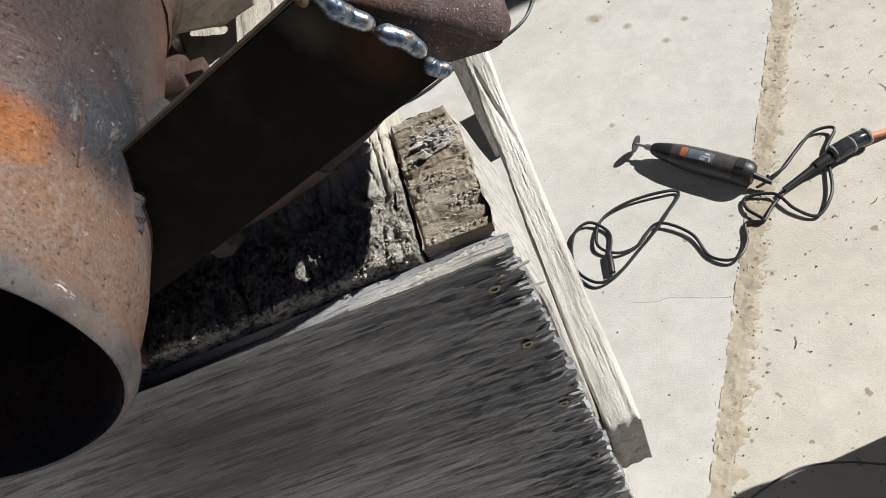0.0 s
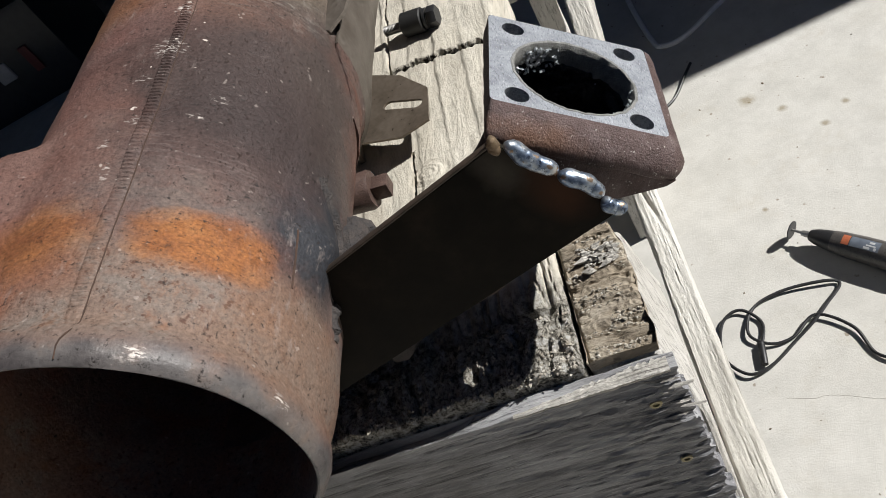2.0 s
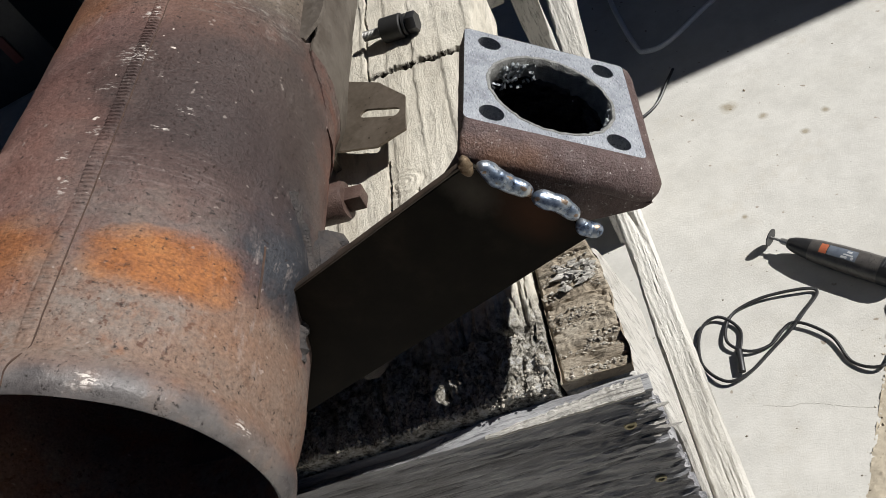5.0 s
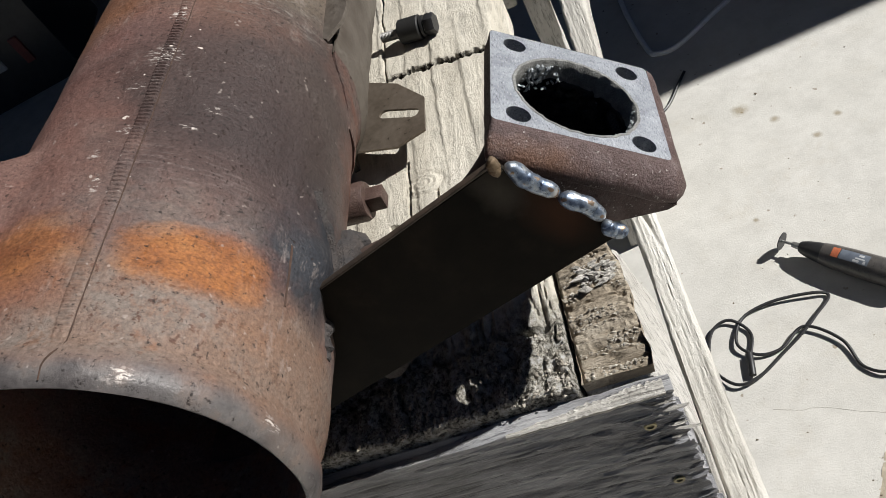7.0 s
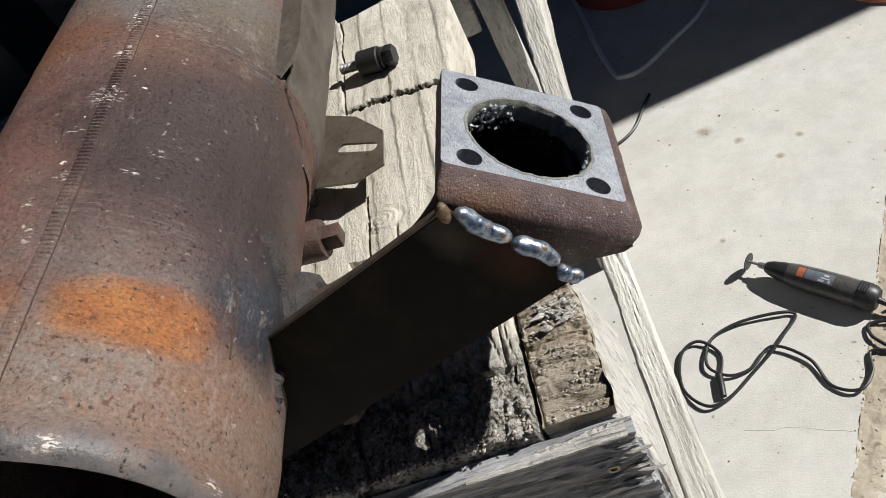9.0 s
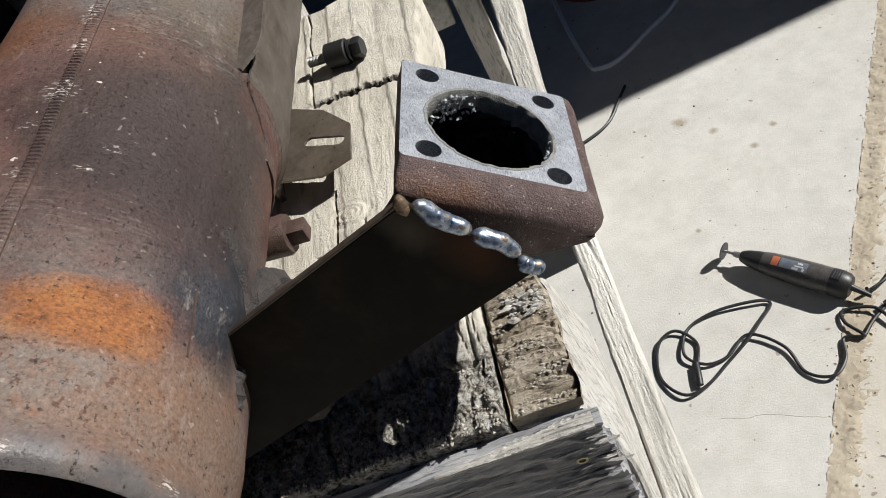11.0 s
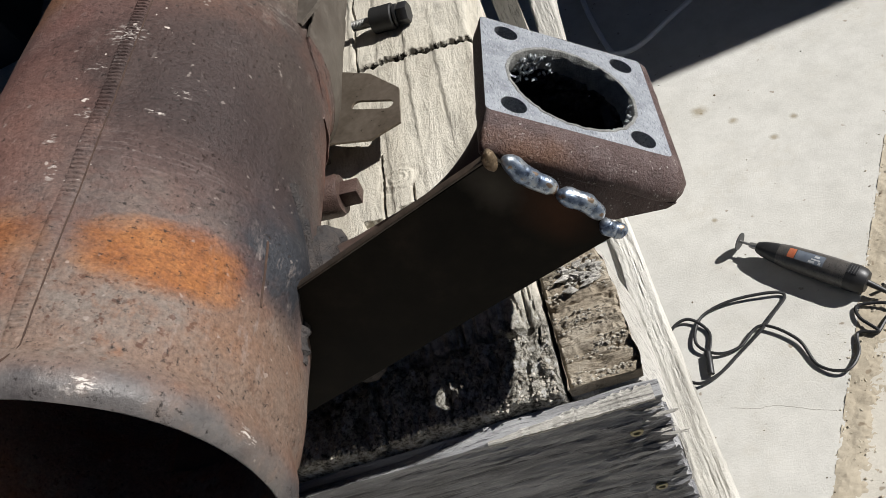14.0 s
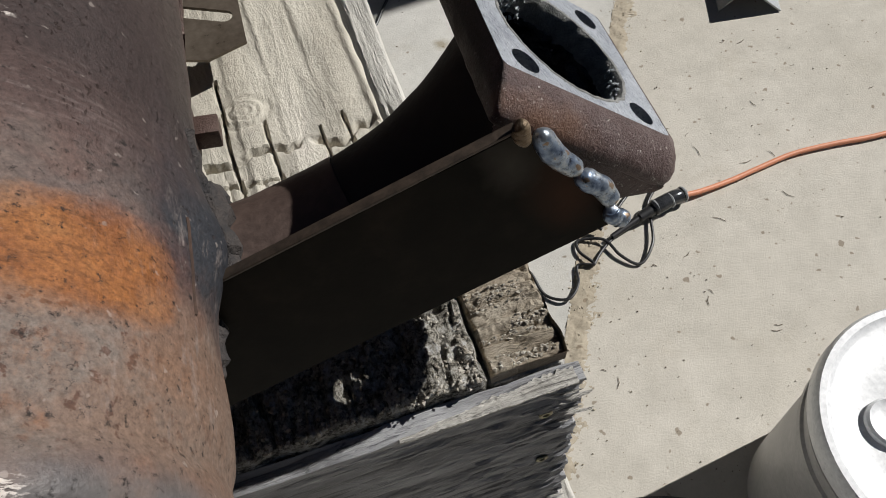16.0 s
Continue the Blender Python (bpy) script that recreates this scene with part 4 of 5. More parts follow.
# ---- exhaust converter ----
AX = Vector((-0.1244, 0.30, 1.0131))
AD = Vector((0.2159, 1.0, -0.0104)).normalized()
AR = Vector((AD.y, -AD.x, 0)).normalized()
AU = AR.cross(AD)
AM = basis(AX, AR, AD, AU)
conv = thing("exhaust_converter", Vector((AX.x, AX.y, TOP)), "rusty steel exhaust converter with a welded flange, lying on the sawhorse", "exhaust part")


def relief(p, a):
    """How far the shell stands in or out at a place: dents, the ridge, and the swelling behind."""
    n = 0.0006 * noise.noise(p * 35) + 0.0003 * noise.noise(p * 110)
    ridge = 0.008 + 0.00022 * (a - 36) - 0.00002 * (a - 36) ** 2
    if 15 < a < 60:
        n += 0.0009 * math.exp(-((p.y - ridge) / 0.004) ** 2)
        n -= 0.0008 * smoothstep(0.0, 0.02, p.y - ridge) * smoothstep(0.09, 0.04, p.y)
    if -35 < a < 14 and p.y < 0:
        n -= 0.0022 * math.exp(-((a + 6) / 12) ** 2 - ((p.y + 0.03) / 0.018) ** 2)
    # swelling that runs out to the pipe joint
    n += 0.0062 * math.exp(-((a - 1) / 10) ** 2 - ((p.y + 0.010) / 0.017) ** 2)
    n -= 0.0021 * smoothstep(95, 122, a) * smoothstep(-0.03, 0.03, p.y)
    return n + 0.0125 * smoothstep(0.031, 0.017, p.y) * smoothstep(-0.055, -0.035, p.y) * smoothstep(93, 113, a) * smoothstep(172, 150, a)


def shell():
    """The can: an open, slightly rolled near end and a long straight body, dented where the coating has blistered."""
    prof = [(0.0705, 0.33), (0.0705, -0.084), (0.0706, -0.0870), (0.0711, -0.0884), (0.0722, -0.0888), (0.0738, -0.0874), (0.0751, -0.0845), (0.0756, -0.0808), (0.0749, -0.0768), (0.0734, -0.0735), (0.0727, -0.0710), (0.0727, -0.0690), (0.0731, -0.0668)]
    prof += [(0.0735, -0.069 + 0.004 * k) for k in range(1, 96)] + [(0.0735, 0.322)]
    bm = lathe(prof, 128, "Y")
    bmesh.ops.delete(bm, geom=[f for f in bm.faces if len(f.verts) > 4], context="FACES")
    for v in bm.verts:
        r = math.hypot(v.co.x, v.co.z)
        a = math.degrees(math.atan2(v.co.z, v.co.x))
        tuck = 1 - 0.042 * smoothstep(-0.045, -0.088, v.co.y) ** 1.3 * smoothstep(38, -8, a) * smoothstep(-110, -70, a)
        v.co.x, v.co.z = v.co.x * tuck, v.co.z * tuck
        if r > 0.0715:
            k = 1 + relief(v.co, math.degrees(math.atan2(v.co.z, v.co.x))) / r
            v.co.x, v.co.z = v.co.x * k, v.co.z * k
    return bm


body = part("shell", shell(), SHELL, conv, "", AM)
part("core", lathe([(0.0001, 0.0), (0.0704, 0.0), (0.0704, 0.02), (0.0001, 0.02)], 64, "Y"), simple("brown_core_face", (0.15, 0.075, 0.040), (0.24, 0.125, 0.068), 40, 0.9, 0, 0.3), conv, "brown rusty core face inside the can", AM @ Matrix.Translation((0, 0.005, 0)))


GROOVE = simple("dark_rust_groove", (0.026, 0.015, 0.011), (0.075, 0.043, 0.030), 300, 0.9, 0, 0.3, 0.0004)


def seam_bend(q):
    """The seam turns aside, in degrees round the can, just before the lip."""
    return 2.6 * smoothstep(-0.073, -0.084, q)


def lip_swell(q):
    return 0.0021 * math.exp(-((q + 0.0808) / 0.0055) ** 2) - 0.0008 * smoothstep(-0.062, -0.071, q) * smoothstep(-0.080, -0.072, q)


def seam():
    bm = bmesh.new()
    rows = []
    n = 2000
    for i in range(n):
        q = -0.086 + 0.406 * i / (n - 1)
        row = []
        for k in range(7):
            a = 62.0 + 4.2 * k / 6 + 0.25 * noise.noise((q * 40, 0, 0)) + seam_bend(q)
            tick = math.sin((q + 0.0004 * noise.noise((q * 150, 3, 0))) * 2 * math.pi / 0.0021 + 0.2 * k)
            depth = 0.5 + 0.5 * smoothstep(-0.25, 0.3, noise.noise((q * 28, 6, 0)))
            fade = smoothstep(-0.086, -0.062, q)
            r = 0.0735 + lip_swell(q) - 0.0004 * (1 - fade) + 0.0003 * fade + relief(Vector(on_shell(a, q)), a) + (-0.0003 if k in (0, 6) else (0.00022 + 0.0009 * depth * (0.35 + 0.65 * smoothstep(-0.04, 0.03, q)) * fade * min(0.3, tick) + 0.00015 * noise.noise((q * 300, k, 0))))
            row.append(bm.verts.new(on_shell(a, q, r)))
        rows.append(row)
    for a, b in zip(rows, rows[1:]):
        for k in range(6):
            bm.faces.new((a[k], a[k + 1], b[k + 1], b[k]))
    return bm


part("weld_seam", seam(), SHELL, body, "rippled lengthwise weld seam", AM)
groove = [(61.6 + 0.2 * noise.noise((k * 0.3, 1, 0)) + seam_bend(-0.0875 + 0.4075 * k / 200), -0.0875 + 0.4075 * k / 200) for k in range(201)]
part("seam_groove", tube([on_shell(a, q, 0.0737 + lip_swell(q) + relief(Vector(on_shell(a, q)), a)) for a, q in groove], [0.00026 + 0.00014 * noise.noise((k * 0.6, 9, 0)) for k in range(201)], 6), GROOVE, body, "", AM)
part("slit", tube([on_shell(a, q, 0.0735 + relief(Vector(on_shell(a, q)), a)) for a, q in [(12.5 - 0.10 * k, -0.010 - 0.0014 * k) for k in range(20)]], 0.0005, 6), GROOVE, body, "thin dark open slit", AM)


crust = spline([on_shell(4, 0.030, 0.0725), on_shell(-8, 0.012, 0.0725), on_shell(-14, -0.006, 0.072), on_shell(-15, -0.026, 0.0712), on_shell(-18, -0.036, 0.0700)], 10)
part("weld_crust", rough_up(tube(crust, [0.0035 + 0.0014 * noise.noise((k * 0.5, 2, 0)) for k in range(len(crust))], 12), 0.0016, 190), SOOT, conv, "lumpy sooty weld crust", AM)

# elbow, its weld and the square flange
FC = Vector((0.0663, 0.2915, 1.0212))
FU, FV, FN = Vector((0.7578, -0.2484, -0.6033)), Vector((0.2384, 0.9662, -0.0984)), Vector((0.6074, -0.0693, 0.7914))
FM = basis(FC, FU.normalized(), FN.cross(FU).normalized(), FN.normalized())
e0, e3 = Vector((-0.080, 0.300, 0.959)), FC - FN * 0.010
e1, e2 = Vector((0.020, 0.291, 0.953)), FC - FN * 0.042
bend = [((1 - t) ** 3) * e0 + 3 * t * (1 - t) ** 2 * e1 + 3 * t * t * (1 - t) * e2 + t ** 3 * e3 for t in [k / 24 for k in range(25)]]
# darker copy of the pipe colour: the shade on the elbow is painted in
SHADED_PIPE = simple("shaded_pipe", (0.012, 0.010, 0.009), (0.030, 0.022, 0.018), 60, 0.75, 0.1, 0.3)
part("elbow_pipe", rough_up(tube(bend[8:], 0.0260, 40, inner=0.0243), 0.0004, 80), SHADED_PIPE, conv, "elbow pipe with its shade put into the colour")
part("pipe_stub", rough_up(tube(bend[:9], 0.0266, 40, inner=0.0243), 0.0006, 80), PIPE, conv, "heat-browned pipe stub")


part("bore_lining", rough_up(tube(spline(bend[3:], 4), 0.0240, 64, inner=0.0228), 0.0030, 120, (1, 1, 1)), OILY, conv, "wet black oily bore")


def collar(centre, axis, r, thick, lumps, seed):
    side = axis.orthogonal().normalized()
    up = axis.cross(side)
    ring = [centre + (r + 0.0008 * noise.noise((k * 0.9, seed, 0))) * (math.cos(2 * math.pi * k / 72) * side + math.sin(2 * math.pi * k / 72) * up) for k in range(73)]
    rad = [thick * (1 + lumps * math.sin(k * 1.3) + lumps * noise.noise((k * 0.7, seed, 4))) for k in range(73)]
    return tube(ring, rad, 10)


part("pipe_weld", rough_up(collar(Vector((-0.053, 0.298, 0.9605)), Vector((1, -0.1, 0.0)).normalized(), 0.0275, 0.0075, 0.18, 2.0), 0.0016, 160), SOOT, conv, "lumpy rusty weld round the pipe")


def flange():
    """Square flange with a bore and four bolt holes; the two near edges are cast round."""
    bm = bmesh.new()
    x0, x1, y0, y1, r = -0.034, 0.0335, -0.031, 0.0325, 0.004
    out = []
    n = 96
    holes = [((0.0, -0.0025), 0.0248, 48)] + [((sx * 0.0238, sy * 0.0245), 0.0047, 20) for sx in (-1, 1) for sy in (-1, 1)]

    def loop(z, pts):
        return [bm.verts.new((x, y, z)) for x, y in pts]

    def rounded(dx0, dx1, dy0, dy1, rad):
        pts = []
        for cx, cy, a0 in ((x1 + dx1 - rad, y1 + dy1 - rad, 0), (x0 + dx0 + rad, y1 + dy1 - rad, 90), (x0 + dx0 + rad, y0 + dy0 + rad, 180), (x1 + dx1 - rad, y0 + dy0 + rad, 270)):
            for k in range(7):
                a = radians(a0 + 15 * k)
                pts.append((cx + rad * math.cos(a), cy + rad * math.sin(a)))
        return pts

    top = loop(0, rounded(0, 0, 0, 0, 0.0022))
    hole_loops = [loop(0, [(c[0] + rr * (1 + (0.028 * noise.noise((k * 0.8, 1, 2)) if rr > 0.01 else 0)) * math.cos(2 * math.pi * k / m), c[1] + rr * math.sin(2 * math.pi * k / m)) for k in range(m)]) for c, rr, m in holes]
    edges = []
    for lp in [top] + hole_loops:
        for k in range(len(lp)):
            edges.append(bm.edges.new((lp[k], lp[(k + 1) % len(lp)])))
    bmesh.ops.triangle_fill(bm, use_beauty=True, use_dissolve=False, edges=edges)
    # triangle_fill may close the holes: take those faces away
    kill = []
    for f in bm.faces:
        c = f.calc_center_median()
        if any(math.hypot(c.x - h[0][0], c.y - h[0][1]) < h[1] * 0.93 for h in holes):
            kill.append(f)
    bmesh.ops.delete(bm, geom=kill, context="FACES_ONLY")
    for lp in hole_loops:
        low = [bm.verts.new((v.co.x, v.co.y, -0.0138)) for v in lp]
        for k in range(len(lp)):
            bm.faces.new((lp[k], lp[(k + 1) % len(lp)], low[(k + 1) % len(lp)], low[k]))
    return bm


def flange_rim():
    """The cast sides of the flange, rounded and rusty."""
    bm = bmesh.new()
    x0, x1, y0, y1 = -0.034, 0.0335, -0.031, 0.0325
    steps = [(0, 0, 0, 0, 0.0, 0.0022), (0, 0.0030, -0.0022, 0.0, -0.0009, 0.004), (0, 0.0060, -0.0060, 0.0, -0.0038, 0.006), (0, 0.0084, -0.0088, 0.0, -0.0070, 0.008), (-0.0005, 0.0092, -0.0098, -0.0005, -0.0098, 0.009), (-0.0012, 0.0090, -0.0094, -0.0012, -0.0120, 0.009), (-0.003, 0.0072, -0.0076, -0.003, -0.0136, 0.008), (-0.006, 0.004, -0.003, -0.006, -0.0146, 0.006)]
    rings = []
    for dx0, dx1, dy0, dy1, z, rad in steps:
        ring = []
        corners = ((x1 + dx1, y1 + dy1, -1, -1, 0), (x0 - dx0, y1 + dy1, 1, -1, 90), (x0 - dx0, y0 + dy0, 1, 1, 180), (x1 + dx1, y0 + dy0, -1, 1, 270))
        pts = []
        for cx, cy, sx, sy, a0 in corners:
            rad_c, rad = rad, (rad if a0 == 270 else 0.002)
            for k in range(7):
                a = radians(a0 + 15 * k)
                pts.append(Vector((cx + sx * rad + rad * math.cos(a), cy + sy * rad + rad * math.sin(a), z)))
            rad = rad_c
        full = []
        for a, b in zip(pts, pts[1:] + pts[:1]):
            m = 12 if (b - a).length > 0.02 else 1
            full += [a.lerp(b, k / m) for k in range(m)]
        ring = [bm.verts.new(p + Vector((0.0005 * noise.noise(p * 260), 0.0005 * noise.noise(p * 260 + Vector((7, 0, 0))), 0))) for p in full]
        rings.append(ring)
    for a, b in zip(rings, rings[1:]):
        for k in range(len(a)):
            bm.faces.new((a[k], a[(k + 1) % len(a)], b[(k + 1) % len(a)], b[k]))
    bm.faces.new(rings[-1])
    bm.faces.ensure_lookup_table()
    bm.faces.remove(bm.faces[-1])
    # underside with the bore
    bore = [bm.verts.new((0.0245 * math.cos(2 * math.pi * k / 48), -0.0025 + 0.0245 * math.sin(2 * math.pi * k / 48), -0.0146)) for k in range(48)]
    edges = [bm.edges.new((bore[k], bore[(k + 1) % 48])) for k in range(48)]
    bolts = [(sx * 0.0238, sy * 0.0245) for sx in (-1, 1) for sy in (-1, 1)]
    for cx, cy in bolts:
        lp = [bm.verts.new((cx + 0.0047 * math.cos(2 * math.pi * k / 20), cy + 0.0047 * math.sin(2 * math.pi * k / 20), -0.0146)) for k in range(20)]
        edges += [bm.edges.new((lp[k], lp[(k + 1) % 20])) for k in range(20)]
    edges += [e for e in bm.edges if all(v in set(rings[-1]) for v in e.verts)]
    bmesh.ops.triangle_fill(bm, use_beauty=True, edges=edges)
    kill = [f for f in bm.faces if math.hypot(f.calc_center_median().x, f.calc_center_median().y + 0.0025) < 0.0225 and f.calc_center_median().z < -0.0142]
    kill += [f for f in bm.faces if f not in kill and f.calc_center_median().z < -0.0145 and any(math.hypot(f.calc_center_median().x - cx, f.calc_center_median().y - cy) < 0.0044 for cx, cy in bolts)]
    bmesh.ops.delete(bm, geom=kill, context="FACES_ONLY")
    return bm


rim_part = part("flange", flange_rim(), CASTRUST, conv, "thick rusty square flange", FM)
part("flange_face", flange(), FACE, rim_part, "bare grey ground flange face", FM)


SM = basis(FC, FU.normalized(), FN.normalized(), FU.cross(FN).normalized())
part("flange_underside", rough_up(slab_of([(-0.026, -0.0110), (0.0405, -0.0118), (0.0385, -0.0160), (0.0225, -0.0265), (0.012, -0.0265), (-0.026, -0.0180)], 0.033, 0.0392, 0.001), 0.0004, 200), CASTRUST, rim_part, "", SM)


def flakes():
    """Loose pale scale clinging inside the bore, and its crumbly rim."""
    bm = bmesh.new()
    rr = random.Random(3)
    spots = [(rr.gauss(124, 12), rr.uniform(-0.013, -0.002), rr.uniform(0.0004, 0.0010)) for _ in range(90)]
    spots += [(rr.gauss(330, 22), rr.uniform(-0.005, -0.0005), rr.uniform(0.0003, 0.0007)) for _ in range(50)]
    for a, z, sz in spots:
        a = radians(a)
        c = Vector((0.0232 * math.cos(a), -0.0025 + 0.0232 * math.sin(a), z))
        m = Matrix.Translation(c) @ Euler((rr.uniform(0, 6), rr.uniform(0, 6), rr.uniform(0, 6))).to_matrix().to_4x4() @ Matrix.Diagonal((sz * 1.6, sz, sz * 0.7, 1))
        vs = [bm.verts.new(m @ Vector(p)) for p in ((1, 0, 0), (0, 1, 0), (-1, 0, 0), (0, -1, 0), (0, 0, 1), (0, 0, -1))]
        for i, j in ((0, 1), (1, 2), (2, 3), (3, 0)):
            bm.faces.new((vs[i], vs[j], vs[4]))
            bm.faces.new((vs[j], vs[i], vs[5]))
    return bm


tagged(part("bore_scale", flakes(), simple("pale_scale", (0.22, 0.24, 0.26), (0.55, 0.58, 0.60), 400, 0.5, 0.1, 0.3, 0.0006), rim_part, "pale shiny scale flakes in the bore", FM, smooth=False), kind="stuff")
def bore_wall(r, zs, rag, seed, n=96):
    """A ring down the bore whose surface is lumpy and whose edges are ragged."""
    bm = bmesh.new()
    rows = []
    for i, (z, dr) in enumerate(zs):
        row = []
        for k in range(n):
            a = 2 * math.pi * k / n
            c, q = math.cos(a), math.sin(a)
            w = rag * (noise.noise((c * 9, q * 9, seed + z * 300)) + 0.7 * noise.noise((c * 26, q * 26, seed + z * 500)))
            zz = z + (rag * 1.6 * noise.noise((c * 14, q * 14, seed + 7)) if i == len(zs) - 1 else 0)
            row.append(bm.verts.new(((r + dr + w) * c, -0.0025 + (r + dr + w) * q, zz)))
        rows.append(row)
    for p, q in zip(rows, rows[1:]):
        for k in range(n):
            bm.faces.new((p[k], p[(k + 1) % n], q[(k + 1) % n], q[k]))
    return bm


GRANULAR = simple("granular_bore_scale", (0.16, 0.16, 0.15), (0.36, 0.36, 0.345), 260, 0.6, 0.2, 1.0, 0.0012)
part("bore_rim", bore_wall(0.0243, [(-0.0006, 0.0016), (0.0003, 0.0009), (0.0001, -0.0001), (-0.0015, -0.0006), (-0.0032, -0.0007), (-0.0052, -0.0008), (-0.0075, -0.0008), (-0.0095, 0.0)], 0.00055, 2.0), GRANULAR, rim_part, "ragged granular rim of the bore", FM)
part("oil_film", bore_wall(0.0243, [(-0.0075, 0.0005), (-0.0085, -0.0004)] + [(-0.0085 - 0.0012 * k, -0.0005) for k in range(1, 12)], 0.0010, 5.0), OILY, rim_part, "wet black oil on the bore wall", FM)

# gusset plate between can and flange
PA = Vector((-0.0506, 0.264, 1.0138))
PE, PD, PN = Vector((0.9333, -0.151, 0.3259)), Vector((0.2941, -0.1993, -0.9347)), Vector((0.2061, 0.9682, -0.1416))
PM = basis(PA, PE.normalized(), -PD.normalized(), PE.cross(-PD).normalized())
outline = [(-0.012, 0.0), (0.0835, -0.0005), (0.0995, -0.0525), (-0.075, -0.0525), (-0.05, -0.03)]
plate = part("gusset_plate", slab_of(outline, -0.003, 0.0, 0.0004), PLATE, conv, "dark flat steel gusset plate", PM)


# sunlit line on the plate's rusty top edge, put in as a paler strip
part("plate_edge", box(-0.012, 0.0825, -0.0004, 0.0006, -0.0032, 0.0002, 0.0003), simple("lit_plate_edge", (0.030, 0.023, 0.018), (0.085, 0.062, 0.046), 160, 0.5, 0.3, 0.3, 0.0005), plate, "brown edge with its sunlit line put into the colour", PM)


def bead(length, width, seed):
    """A weld bead of a few overlapping puddles, uneven along its length."""
    line, rad = [], []
    for k in range(61):
        t = k / 60
        line.append(Vector(((t - 0.5) * length, 0.0009 * math.sin(t * 5 + seed), 0.0005 * noise.noise((t * 6, seed, 3)))))
        lap = (t * length / 0.0062 + 0.37 * seed) % 1.0
        end = math.sqrt(max(0, 1 - (2 * t - 1) ** 4))
        rad.append(width * max(0.05, end) * (0.96 + 0.045 * math.sqrt(max(0, 1 - (2 * lap - 1) ** 2)) + 0.05 * noise.noise((t * 4, seed, 0))))
    return tube(line, rad, 16)


PB, PC = Vector((0.0273, 0.2514, 1.041)), Vector((0.0567, 0.239, 0.999))
for f, ln, wd, seed, m_, lab in ((0.0, 0.006, 0.0024, 1, WELDRUST, "small burnt tack weld"), (0.27, 0.0222, 0.0033, 2, WELD, "blue-tinted shiny weld bead"), (0.67, 0.0190, 0.0033, 5, WELD, "blue-tinted shiny weld bead"), (0.96, 0.0095, 0.0029, 9, WELD, "blue-tinted shiny weld bead")):
    c = PB.lerp(PC, f) - PN * 0.0012 + FN * (0.0022 if f in (0.27, 0.67) else 0)
    dirv = (PC - PB).normalized()
    zv = -PN
    yv = zv.cross(dirv).normalized()
    bw = Matrix(((dirv), (yv), (dirv.cross(yv)))).transposed().to_4x4()
    bw.translation = c
    part("weld_bead", rough_up(bead(ln, wd, seed), 0.00035, 300), m_, conv, lab, bw)

# sensor bung with a square plug, beside the elbow
bung = part("bung", rough_up(lathe([(0.0085, -0.012), (0.0105, -0.01), (0.0108, 0.0105), (0.0100, 0.0128), (0.0001, 0.013)], 36), 0.0006, 260), RUST, conv, "rusty threaded bung", basis(Vector((-0.056, 0.3745, 0.9575)), Vector((0.24, 0.97, 0)).normalized(), Vector((0.06, -0.015, 0.998)).normalized(), Vector((0.968, -0.24, -0.06)).normalized()))
part("plug_head", box(-0.0048, 0.0048, -0.0048, 0.0048, 0.004, 0.0145, 0.0008), RUST, bung, "square plug head", basis(Vector((-0.0485, 0.3725, 0.957)), Vector((0.24, 0.97, 0)).normalized(), Vector((0.06, -0.015, 0.998)).normalized(), Vector((0.968, -0.24, -0.06)).normalized()))


def tab():
    """Bracket tab with clipped corners and a slot, bent down at its root."""
    bm = bmesh.new()
    out = [(-0.038, 0.519), (-0.012, 0.494), (0.0015, 0.466), (-0.005, 0.434), (-0.025, 0.431), (-0.053, 0.447), (-0.075, 0.449), (-0.072, 0.521)]
    slot = []
    a, b = Vector((-0.026, 0.4685)), Vector((-0.0085, 0.4555))
    d = (b - a).normalized()
    nrm = Vector((-d.y, d.x))
    for k in range(9):
        t = math.pi / 2 + math.pi * k / 8
        slot.append(a + 0.0039 * (math.cos(t) * d + math.sin(t) * nrm))
    for k in range(9):
        t = -math.pi / 2 + math.pi * k / 8
        slot.append(b + 0.0039 * (math.cos(t) * d + math.sin(t) * nrm))
    for z in (0.0, -0.0016):
        lo = [bm.verts.new((x, y, z)) for x, y in out]
        ls = [bm.verts.new((p.x, p.y, z)) for p in slot]
        edges = [bm.edges.new((q[k], q[(k + 1) % len(q)])) for q in (lo, ls) for k in range(len(q))]
        bmesh.ops.triangle_fill(bm, use_beauty=True, edges=edges)
        if z == 0:
            t_o, t_s = lo, ls
        else:
            for u, w in ((t_o, lo), (t_s, ls)):
                for k in range(len(u)):
                    bm.faces.new((u[k], u[(k + 1) % len(u)], w[(k + 1) % len(u)], w[k]))
    rim = set(t_s) | set(ls)
    kill = [f for f in bm.faces if len(f.verts) == 3 and all(v in rim for v in f.verts)]
    bmesh.ops.delete(bm, geom=kill, context="FACES_ONLY")
    return bm


part("bracket_tab", tab(), TABM, conv, "dull sheet-metal tab with a slot", Matrix.Translation((0, 0, 0.9365)))
part("bracket_foot", box(-0.060, -0.056, 0.452, 0.500, TOP - 0.002, 0.9345, 0.0006), TABM, conv, "", Matrix.Identity(4))
part("saddle_foot", box(-0.05, 0.02, -0.02, 0.02, TOP - AX.z - 0.003, -0.068, 0.002), RUST, conv, "", AM @ Matrix.Translation((0, -0.02, 0)))


